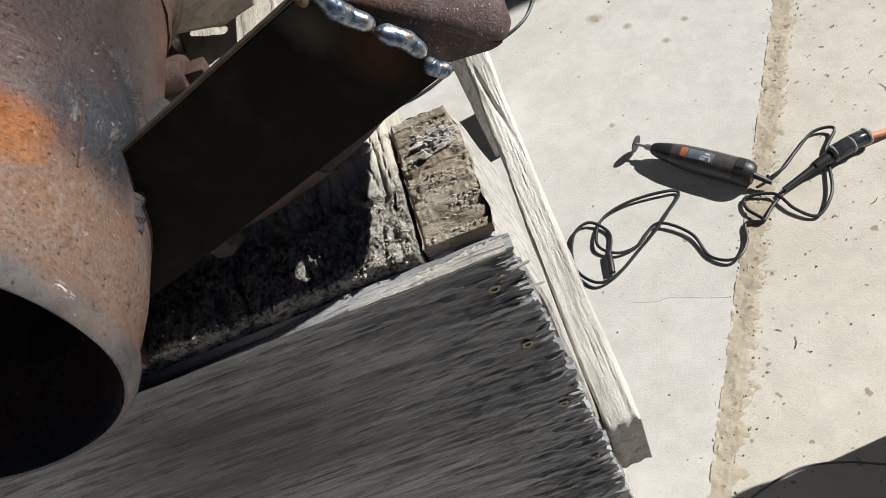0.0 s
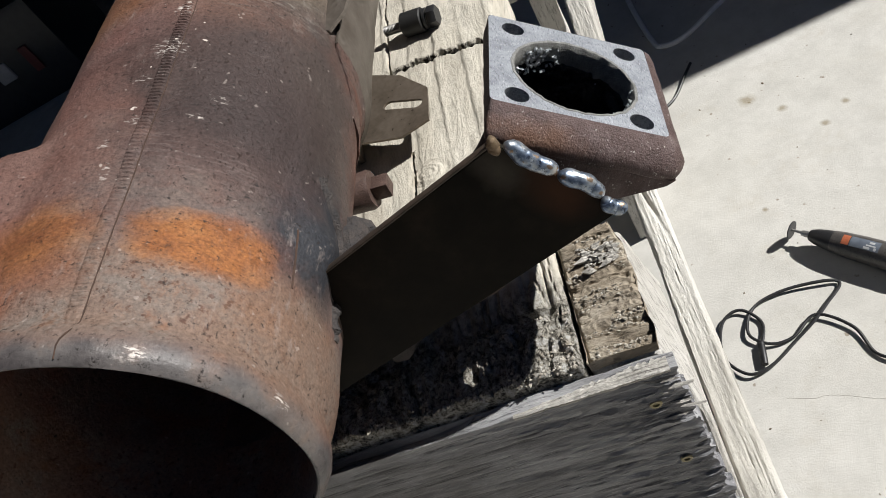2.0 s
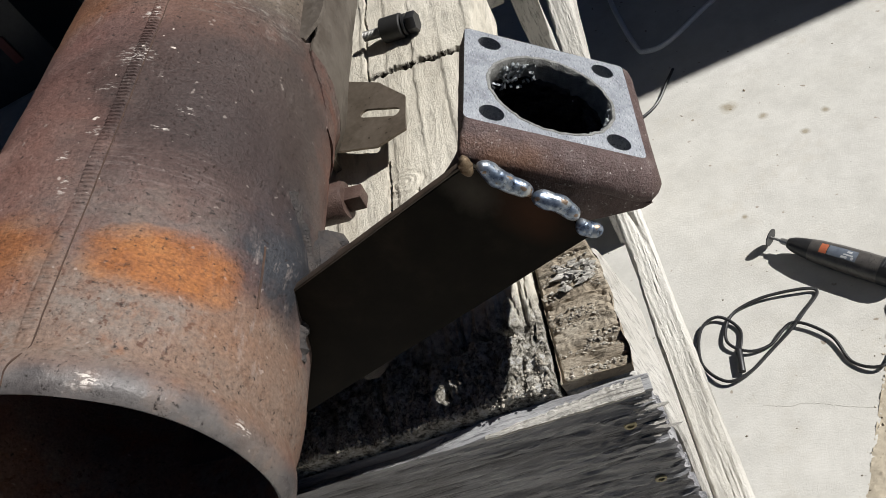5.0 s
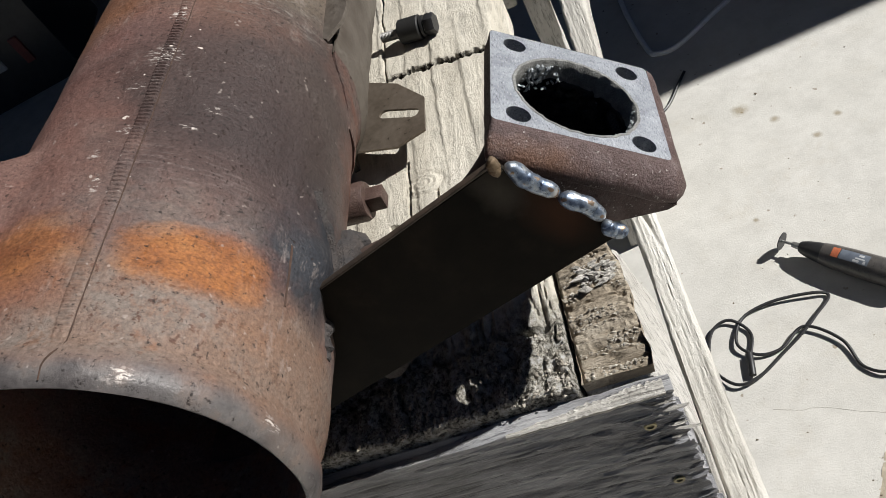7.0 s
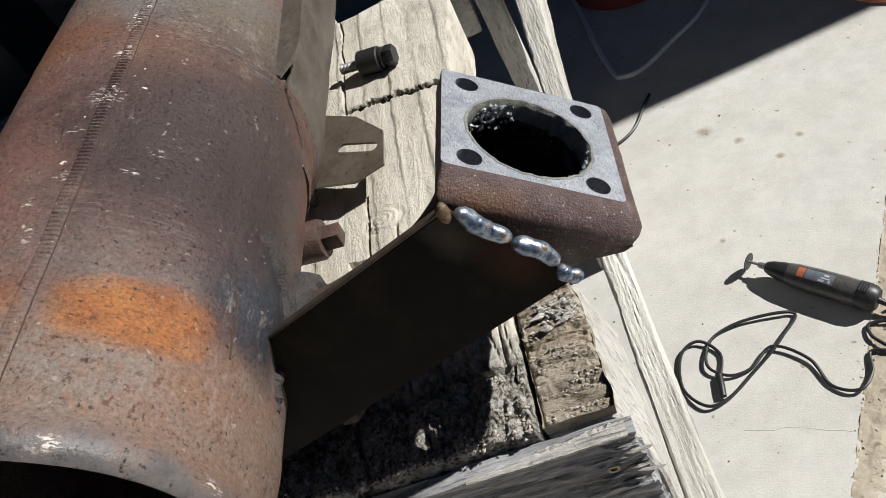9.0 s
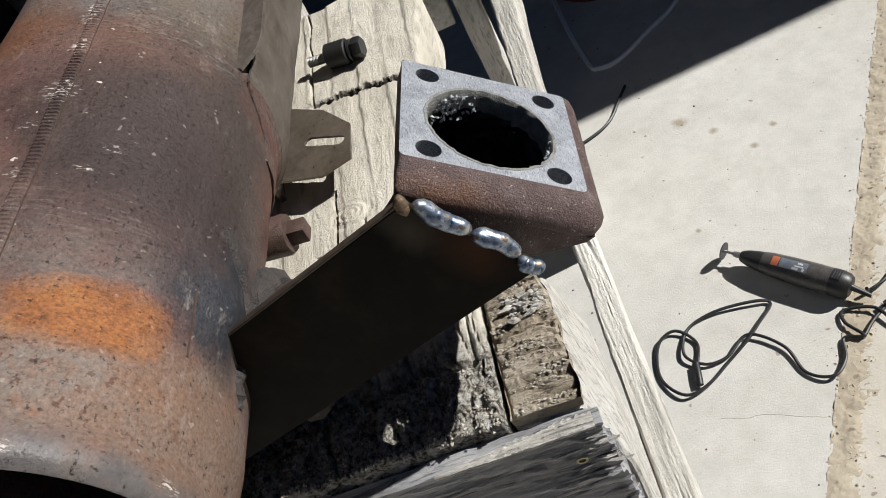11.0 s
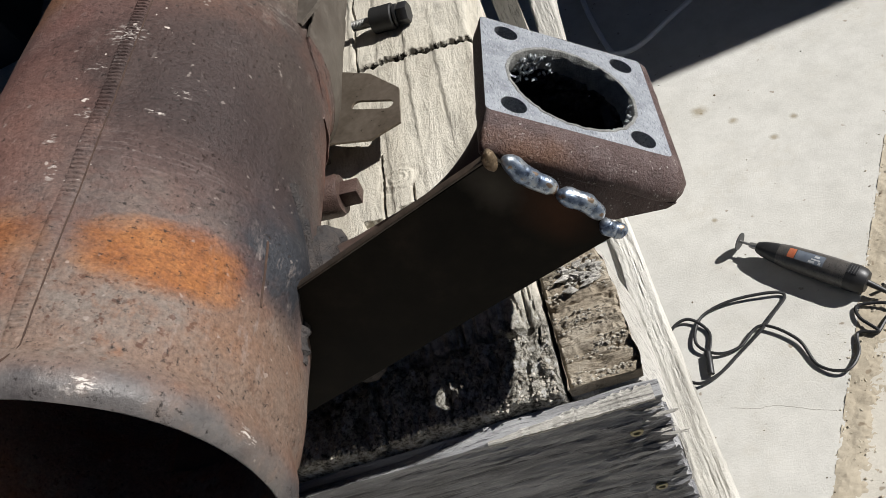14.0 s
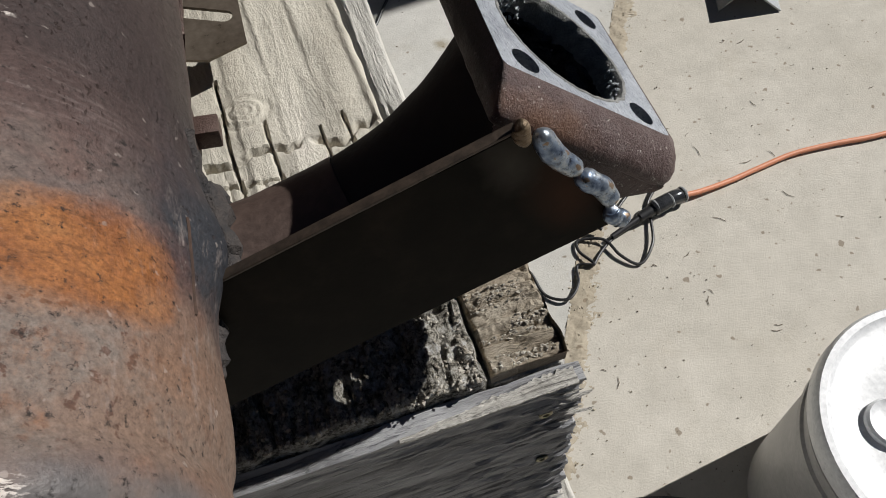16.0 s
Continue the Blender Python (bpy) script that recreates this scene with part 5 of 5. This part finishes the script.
def shield(s0, s1, n):
    """Bent sheet that runs up from the tab and stands off the can behind a notch."""
    bm = bmesh.new()
    rows = []
    for i in range(n):
        s = s0 + (s1 - s0) * i / (n - 1)
        row = []
        for k in range(16):
            u = k / 15
            top = -14 + 20 * smoothstep(0.100, 0.136, s)
            a = -62 + (62 + top) * u
            gap = 0.0002 + 0.0068 * smoothstep(0.126, 0.142, s) * (1.1 - 0.9 * u)
            r = 0.0742 + gap + 0.0012 * noise.noise((s * 60, u * 4, 0))
            row.append(on_shell(a, s, r))
        rows.append(row)
    front = [[bm.verts.new(p) for p in r] for r in rows]
    back = [[bm.verts.new((p[0] * 0.982, p[1], p[2] * 0.982)) for p in r] for r in rows]
    for g in (front, back):
        for a, b in zip(g, g[1:]):
            for k in range(15):
                bm.faces.new((a[k], a[k + 1], b[k + 1], b[k]))
    rf = front[0] + [r[-1] for r in front[1:]] + front[-1][-2::-1] + [r[0] for r in front[-2:0:-1]]
    rb = back[0] + [r[-1] for r in back[1:]] + back[-1][-2::-1] + [r[0] for r in back[-2:0:-1]]
    for k in range(len(rf)):
        bm.faces.new((rf[k], rf[(k + 1) % len(rf)], rb[(k + 1) % len(rf)], rb[k]))
    return bm


def fin():
    bm = bmesh.new()
    rows = []
    for i in range(20):
        s = 0.136 + 0.18 * i / 19
        lift = 0.0125 * smoothstep(0.134, 0.150, s)
        a = 12 + 6 * (s - 0.136) / 0.18
        rows.append([bm.verts.new(on_shell(a + da, s, rr)) for da, rr in ((0, 0.0728), (-1.5, 0.0738 + lift), (-2.9, 0.0738 + lift), (-1.4, 0.0728))])
    for p, q in zip(rows, rows[1:]):
        for k in range(4):
            bm.faces.new((p[k], p[(k + 1) % 4], q[(k + 1) % 4], q[k]))
    bm.faces.new(rows[0])
    bm.faces.new(rows[-1])
    return bm


part("shield_lip", fin(), SHIELDM, conv, "", AM)
part("flange_strip", rough_up(shield(0.100, 0.1335, 60), 0.0007, 330), SHELL, conv, "crusted rusty edge strip above the tab", AM)
part("heat_shield", shield(0.1330, 0.32, 30), SHIELDM, conv, "dull bent heat shield with rust at its edge", AM)

# ---- rubber mount with its stud, on the plank ----
ma, mb = Vector((-0.014, 0.576, TOP + 0.0094)), Vector((0.029, 0.559, TOP + 0.0094))
mdir = (mb - ma).normalized()
MM = basis(ma, mdir, Vector((-mdir.y, mdir.x, 0)), Vector((0, 0, 1)))
mount = thing("rubber_mount", ma - Vector((0, 0, 0.0094)), "black rubber bobbin mount with a threaded stud, lying on the plank", "rubber mount")
part("bobbin", lathe([(0.0001, 0.0165), (0.0082, 0.0165), (0.0092, 0.0173), (0.0092, 0.0325), (0.0082, 0.0333), (0.0001, 0.0333)], 32, "X"), RUBBER, mount, "", MM)
part("washer", lathe([(0.0001, 0.0345), (0.0078, 0.0345), (0.0078, 0.0362), (0.0001, 0.0362)], 28, "X"), BLACK, mount, "", MM)
part("nut", lathe([(0.0001, 0.0375), (0.0076, 0.0375), (0.0079, 0.038), (0.0079, 0.0435), (0.0072, 0.0445), (0.0001, 0.0445)], 6, "X"), BLACK, mount, "", MM)
thread = [(0.0001, 0.0)] + [(0.0038 if k % 2 else 0.0029, 0.0006 + 0.0006 * k) for k in range(27)] + [(0.0001, 0.0170)]
part("stud", lathe(thread, 18, "X"), STEEL, mount, "grey steel threaded stud", MM)
part("stud_core", lathe([(0.0001, 0.0325), (0.0045, 0.0325), (0.0045, 0.038), (0.0001, 0.038)], 16, "X"), STEEL, mount, "", MM)

# ---- rotary tool on the ground ----
ta, tb = Vector((0.424, 0.886, 0.0)), Vector((0.530, 0.732, 0.0))
tdir = (tb - ta).normalized()
tool = thing("rotary_tool", ta, "dark grey corded rotary tool with a cutting disc on concrete", "rotary tool")
TM = basis(ta + Vector((0, 0, 0.0245)), tdir, Vector((-tdir.y, tdir.x, 0)), Vector((0, 0, 1))) @ Matrix.Diagonal((1, 1.13, 1.13, 1))
TL = (tb - ta).length
part("nose", lathe([(0.0001, 0.0), (0.0080, 0.0), (0.0096, 0.003), (0.0124, 0.012), (0.0152, 0.028), (0.0164, 0.04), (0.0001, 0.04)], 36, "X"), BLACK, tool, "", TM)
housing = part("housing", lathe([(0.0001, 0.0395), (0.0170, 0.0395), (0.0188, 0.055), (0.0204, 0.09), (0.0210, 0.13), (0.0206, 0.155), (0.0001, 0.155)], 40, "X"), GREYP, tool, "grey-blue plastic housing", TM)
part("rear_cap", lathe([(0.0001, 0.1545), (0.0211, 0.1545), (0.0211, 0.168), (0.0192, 0.18), (0.0152, TL - 0.001), (0.0001, TL)], 36, "X"), BLACK, tool, "", TM)


def housing_patch(x0, x1, a0, a1, lift):
    """A thin sheet that follows the round housing."""
    bm = bmesh.new()
    prof = [(0.0395, 0.0170), (0.055, 0.0188), (0.09, 0.0204), (0.13, 0.0210), (0.155, 0.0206)]

    def radius(x):
        for (xa, ra), (xb, rb) in zip(prof, prof[1:]):
            if x <= xb:
                return ra + (rb - ra) * (x - xa) / (xb - xa)
        return prof[-1][1]
    for r_off in (lift, lift - 0.001):
        grid = [[bm.verts.new((x, (radius(x) + r_off) * math.sin(radians(a)), (radius(x) + r_off) * math.cos(radians(a)))) for a in [a0 + (a1 - a0) * k / 10 for k in range(11)]] for x in [x0 + (x1 - x0) * j / 8 for j in range(9)]]
        for ga, gb in zip(grid, grid[1:]):
            for k in range(10):
                bm.faces.new((ga[k], ga[k + 1], gb[k + 1], gb[k]))
    return bm


part("badge", housing_patch(0.058, 0.070, -34, 14, 0.0004), ORANGE, housing, "worn orange label", TM)
plaque = part("plaque", housing_patch(0.0715, 0.118, -34, 14, 0.0004), NAVY, housing, "blue-grey label", TM)
for x0, x1, a0, a1 in ((0.094, 0.104, -30, -20), (0.097, 0.112, -16, -10), (0.101, 0.109, -4, 6), (0.110, 0.114, -30, -18)):
    part("mark", housing_patch(x0, x1, a0, a1, 0.0007), PALE, plaque, "", TM)
for k in range(4):
    part("vent", box(0.157 + 0.004 * k, 0.159 + 0.004 * k, -0.008, 0.008, 0.0196, 0.0216, 0.0003), DARK, housing, "", TM)
spindle = part("spindle", lathe([(0.0001, -0.014), (0.0045, -0.014), (0.0052, -0.008), (0.0052, 0.001), (0.0001, 0.001)], 20, "X"), STEEL, tool, "", TM)
part("arbor", lathe([(0.0001, -0.034), (0.0022, -0.034), (0.0022, -0.013), (0.0001, -0.013)], 12, "X"), STEEL, spindle, "", TM)
part("cutting_disc", lathe([(0.0001, -0.0335), (0.0145, -0.0335), (0.0145, -0.032), (0.0001, -0.032)], 40, "X"), DARK, spindle, "thin dark cutting disc", TM)
part("cord_sleeve", tube([(0.0 + TL - 0.002, 0, 0), (TL + 0.03, 0, -0.008)], [0.0050, 0.0034], 12), BLACK, tool, "", TM)


cord_pts = [(0.549, 0.722), (0.585, 0.727), (0.625, 0.748), (0.669, 0.764), (0.698, 0.748), (0.660, 0.720), (0.640, 0.682), (0.612, 0.640), (0.571, 0.618), (0.549, 0.648), (0.540, 0.690), (0.500, 0.712), (0.488, 0.690), (0.496, 0.655),
    (0.470, 0.668), (0.450, 0.635), (0.417, 0.617), (0.388, 0.645), (0.386, 0.700), (0.350, 0.748), (0.300, 0.730), (0.262, 0.735), (0.242, 0.768), (0.273, 0.812), (0.329, 0.818), (0.395, 0.800), (0.415, 0.785), (0.378, 0.760),
    (0.345, 0.740), (0.300, 0.722), (0.245, 0.698), (0.205, 0.700), (0.187, 0.750), (0.214, 0.808), (0.252, 0.818), (0.272, 0.780), (0.250, 0.738), (0.236, 0.712)]
line = spline([(x, y, 0.0042 + 0.0055 * (0.5 + 0.5 * math.sin(i * 2.1))) for i, (x, y) in enumerate(cord_pts)], 8)
line[0].z = 0.018
part("power_cord", tube(line, 0.0028, 8), BLACK, tool, "thin black power cord in loose loops")
part("cord_tie", tube(spline([(0.250, 0.742, 0.008), (0.243, 0.722, 0.009), (0.236, 0.704, 0.008)]), 0.0058, 10), BLACK, tool, "")
line = spline([(0.496, 0.655, 0.005), (0.530, 0.675, 0.006), (0.575, 0.690, 0.008), (0.615, 0.697, 0.012)], 8)
part("cord_end", tube(line, 0.0028, 8), BLACK, tool, "")
part("plug", tube([(0.556, 0.687, 0.011), (0.60, 0.693, 0.013), (0.62, 0.696, 0.014), (0.622, 0.696, 0.014), (0.655, 0.699, 0.0165)], [0.0048, 0.0060, 0.0068, 0.0095, 0.0115], 16), BLACK, tool, "black moulded plug")

ext = thing("extension_cord", Vector((0.70, 0.70, 0)), "orange extension cord with a clear-ended black socket, on the concrete", "extension cord")
part("socket", tube([(0.652, 0.6985, 0.0175), (0.656, 0.699, 0.0175), (0.69, 0.701, 0.0175), (0.70, 0.7015, 0.0175), (0.722, 0.700, 0.016), (0.727, 0.699, 0.0155)], [0.0130, 0.0150, 0.0150, 0.0145, 0.0145, 0.0105], 24), simple("smoky_socket_plastic", (0.012, 0.013, 0.015), (0.05, 0.052, 0.056), 70, 0.12, 0, 0.1, 0.0003), ext, "smoky black socket")
# white highlight stripes of the socket, put in as lighter rings
for xs in (0.6585, 0.6915, 0.7215):
    part("socket_ring", tube([(xs - 0.0022, 0.700, 0.0172), (xs, 0.700, 0.0172), (xs + 0.0022, 0.700, 0.0172)], [0.0150, 0.0160, 0.0150], 24), simple("highlight_socket_ring", (0.20, 0.21, 0.22), (0.34, 0.35, 0.36), 90, 0.12, 0, 0.1, 0.0003), ext, "clear plastic ring, lighter to carry a highlight stripe")
cl = spline([(0.722, 0.699, 0.0145), (0.76, 0.693, 0.010), (0.83, 0.688, 0.0058), (0.90, 0.686, 0.0055), (0.976, 0.682, 0.0055), (1.06, 0.664, 0.0055), (1.174, 0.634, 0.0055), (1.40, 0.60, 0.0055), (1.75, 0.72, 0.0055), (1.80, 0.98, 0.0055), (1.55, 1.06, 0.0055), (1.40, 1.10, 0.0055), (1.28, 1.20, 0.0055), (1.169, 1.28, 0.0055), (1.0, 1.42, 0.0055), (0.9, 1.7, 0.0055)], 10)
part("cord", tube(cl, 0.0052, 10), CORDM, ext, "faded orange cord")

cable = tagged(part("white_cable", tube(spline([(0.62, 2.9, 0.006), (0.53, 2.4, 0.006), (0.507, 2.03, 0.006), (0.468, 1.78, 0.006), (0.452, 1.62, 0.006), (0.463, 1.585, 0.006), (0.515, 1.578, 0.006), (0.62, 1.625, 0.006), (0.715, 1.672, 0.006), (0.78, 1.75, 0.006), (0.83, 1.95, 0.006)], 10), 0.0065, 10), WHITEC), "dirty white cable looped on the shaded concrete", "cable")
tagged(part("black_cable", tube(spline([(0.484, 1.482, 0.004), (0.456, 1.453, 0.004), (0.40, 1.395, 0.004), (0.33, 1.372, 0.004), (0.22, 1.365, 0.004), (0.10, 1.34, 0.004), (-0.05, 1.36, 0.004)], 10), 0.0035, 8), BLACK), "thin black cable on the concrete", "cable")

tagged(part("grey_wire", tube(spline([(0.17, 0.265, 0.003), (0.219, 0.284, 0.003), (0.272, 0.290, 0.003), (0.311, 0.287, 0.003), (0.358, 0.268, 0.003), (0.393, 0.246, 0.003), (0.43, 0.22, 0.003)], 10), 0.0017, 8), simple("dull_grey_wire", (0.10, 0.10, 0.095), (0.18, 0.175, 0.165), 90, 0.6)), "thin dull grey wire curled on the concrete beside the pail", "wire")

# ---- pail with a white lid ----
pail = thing("pail", Vector((0.587, 0.134, 0)), "grey plastic pail with a white snap-on lid, standing on the concrete", "bucket")
BM = Matrix.Translation((0.587, 0.134, 0)) @ Matrix.Diagonal((1.1, 1.1, 0.92, 1))
part("bucket", lathe([(0.0001, 0.0), (0.118, 0.0), (0.122, 0.004), (0.1325, 0.27), (0.137, 0.272), (0.137, 0.284), (0.1335, 0.287), (0.1340, 0.305), (0.139, 0.307), (0.139, 0.318), (0.1355, 0.321), (0.136, 0.352), (0.0001, 0.352)], 72), BUCKET, pail, "", BM)
lid = part("lid", lathe([(0.143, 0.334), (0.146, 0.338), (0.146, 0.366), (0.143, 0.371), (0.136, 0.371), (0.133, 0.366), (0.128, 0.3635), (0.06, 0.3635), (0.057, 0.3655), (0.052, 0.3655), (0.049, 0.3635), (0.0001, 0.3635), (0.0001, 0.355), (0.139, 0.355)], 72), LID, pail, "glossy white lid", BM)
part("spout_cap", lathe([(0.0001, 0.362), (0.027, 0.362), (0.027, 0.371), (0.0245, 0.374), (0.022, 0.371), (0.018, 0.369), (0.0001, 0.369)], 40), LID, lid, "round pull-up spout cap", BM @ Matrix.Translation((-0.058, 0.040, 0)))

# ---- folded metal cover ----
cover = thing("metal_cover", Vector((1.2, 1.12, 0)), "small grey folded sheet-metal cover lying on the concrete", "metal cover")
CM = basis(Vector((1.112, 1.080, 0)), Vector((0.866, -0.5, 0)), Vector((0.5, 0.866, 0)), Vector((0, 0, 1)))


def wedge(points, y0, y1):
    bm = bmesh.new()
    a = [bm.verts.new((x, y0, z)) for x, z in points]
    b = [bm.verts.new((x, y1, z)) for x, z in points]
    bm.faces.new(a)
    bm.faces.new(b)
    for k in range(len(a)):
        bm.faces.new((a[k], a[(k + 1) % len(a)], b[(k + 1) % len(a)], b[k]))
    return bm


part("sloped_face", wedge([(0.045, 0.062), (0.048, 0.065), (0.138, 0.003), (0.136, 0.0)], 0, 0.145), GALV, cover, "", CM)
part("upright_face", wedge([(0.0, 0.0), (0.045, 0.065), (0.048, 0.062), (0.003, 0.0)], 0, 0.145), GALV, cover, "", CM)
part("end_plate", wedge([(0.004, 0.001), (0.046, 0.060), (0.10, 0.024), (0.133, 0.001)], 0.138, 0.141), GALV, cover, "", CM)
part("flap", wedge([(0.046, 0.061), (0.072, 0.043), (0.060, 0.03), (0.04, 0.05)], 0.0, 0.003), GALV, cover, "", CM)
part("knockout", lathe([(0.0001, 0.0), (0.008, 0.0), (0.008, 0.001), (0.0001, 0.001)], 20), DARK, cover, "", CM @ Matrix.Translation((0.022, 0.05, 0.0338)) @ Matrix.Rotation(radians(-55), 4, "Y"))

tagged(part("green_tub", lathe([(0.0001, 0.0), (0.085, 0.0), (0.09, 0.005), (0.1, 0.09), (0.106, 0.092), (0.106, 0.1), (0.1, 0.1), (0.095, 0.09), (0.08, 0.012), (0.0001, 0.01)], 40), GREEN, m=Matrix.Translation((1.545, 1.175, 0))), "small dark green plastic tub", "tub")

# ---- things in the shade of the shed ----
red = thing("red_base", Vector((0.66, 1.99, 0)), "dull red painted metal base in the shade", "machine base")
part("foot_plate", lathe([(0.0001, 0.0), (0.15, 0.0), (0.155, 0.006), (0.155, 0.03), (0.14, 0.045), (0.05, 0.055), (0.0001, 0.055)], 40), REDP, red, "", Matrix.Translation((0.66, 1.99, 0)))
part("post", lathe([(0.03, 0.05), (0.03, 0.7), (0.0001, 0.7), (0.0001, 0.05)], 24), DARK, red, "", Matrix.Translation((0.66, 1.99, 0)))
tub = thing("blue_grey_drum", Vector((-0.10, 2.75, 0)), "blue-grey plastic drum in deep shade", "drum")
part("drum_body", lathe([(0.0001, 0.0), (0.19, 0.0), (0.20, 0.01), (0.205, 0.12), (0.21, 0.13), (0.205, 0.14), (0.205, 0.26), (0.19, 0.275), (0.0001, 0.275)], 48), NAVY, tub, "", Matrix.Translation((-0.10, 2.75, 0)))
part("drum_lid", lathe([(0.0001, 0.275), (0.12, 0.275), (0.12, 0.295), (0.0001, 0.295)], 40), NAVY, tub, "", Matrix.Translation((-0.10, 2.75, 0)))
mach = thing("dark_machine", Vector((-2.0, 3.4, 0)), "dark enamelled machine with pale vents standing in the shade", "machine")
part("cabinet", box(-2.9, -1.45, 3.3, 3.9, 0, 0.42, 0.02), DARK, mach, "")
for k in range(3):
    part("vent_plate", box(-2.02 + 0.12 * k, -1.95 + 0.12 * k, 3.285, 3.302, 0.16, 0.24, 0.004), PALE, mach, "pale vent plate")
part("side_strip", box(-1.62, -1.58, 3.285, 3.302, 0.14, 0.26, 0.004), simple("dark_red_paint", (0.10, 0.02, 0.018), (0.14, 0.03, 0.025), 30), mach, "dark red strip")

# ---- grit, pebbles and twigs on the concrete ----

def scatter(n, size, zone, flat=0.5, seed=1):
    rr = random.Random(seed)
    bm = bmesh.new()
    for _ in range(n):
        x, y = zone(rr)
        s = size * (0.4 + 1.2 * rr.random() ** 2)
        m = Matrix.Translation((x, y, s * flat * 0.35)) @ Euler((rr.uniform(-0.3, 0.3), rr.uniform(-0.3, 0.3), rr.uniform(0, 6.3))).to_matrix().to_4x4() @ Matrix.Diagonal((s * rr.uniform(0.7, 1.5), s * rr.uniform(0.5, 1), s * flat, 1))
        vs = [bm.verts.new(m @ (Vector(p) * rr.uniform(0.7, 1.1))) for p in ((1, 0, 0), (0, 1, 0), (-1, 0, 0), (0, -1, 0), (0, 0, 1), (0, 0, -0.8))]
        for a, b in ((0, 1), (1, 2), (2, 3), (3, 0)):
            bm.faces.new((vs[a], vs[b], vs[4]))
            bm.faces.new((vs[b], vs[a], vs[5]))
    return bm


def along_joint(spread, off):
    def zone(rr):
        p = J0 + JD * rr.uniform(-0.4, 1.9) + JN * (off + rr.gauss(0, spread))
        return p.x, p.y
    return zone


def over_slab_b(rr):
    p = J0 + JD * rr.uniform(-0.4, 1.6) + JN * (0.05 + abs(rr.gauss(0, 0.35)))
    return p.x, p.y


def over_slab_a(rr):
    p = J0 + JD * rr.uniform(-0.2, 1.7) - JN * (0.02 + 0.9 * rr.random())
    return p.x, p.y


tagged(part("joint_grit", scatter(190, 0.0015, along_joint(0.018, 0.008), 0.6, 1), GRIT, smooth=False), "dark grit along the slab joint", "grit", kind="stuff")
tagged(part("joint_gravel", scatter(900, 0.0020, along_joint(0.017, 0.012), 0.6, 2), STONE, smooth=False), "tan gravel along the slab joint", "gravel", kind="stuff")
tagged(part("slab_grit", scatter(800, 0.0014, over_slab_b, 0.5, 3), GRIT, smooth=False), "scattered dark grit on the sandy slab", "grit", kind="stuff")
tagged(part("slab_specks", scatter(110, 0.0024, over_slab_a, 0.4, 4), GRIT, smooth=False), "few dark specks on the smooth slab", "grit", kind="stuff")


def twigs():
    bm = bmesh.new()
    rr = random.Random(11)
    me = bpy.data.meshes.new("tmp")
    for _ in range(55):
        x, y = over_slab_b(rr)
        a, ln = rr.uniform(0, 6.3), rr.uniform(0.008, 0.026)
        p = [Vector((x + ln * t * math.cos(a + 0.5 * t), y + ln * t * math.sin(a + 0.5 * t), 0.0003)) for t in (0, 0.5, 1)]
        b2 = tube(p, [0.0004, 0.0006, 0.0003], 5)
        b2.to_mesh(me)
        b2.free()
        bm.from_mesh(me)
    bpy.data.meshes.remove(me)
    return bm


tagged(part("twigs", twigs(), TWIG), "small dry twigs strewn on the slab", "twigs", kind="stuff")
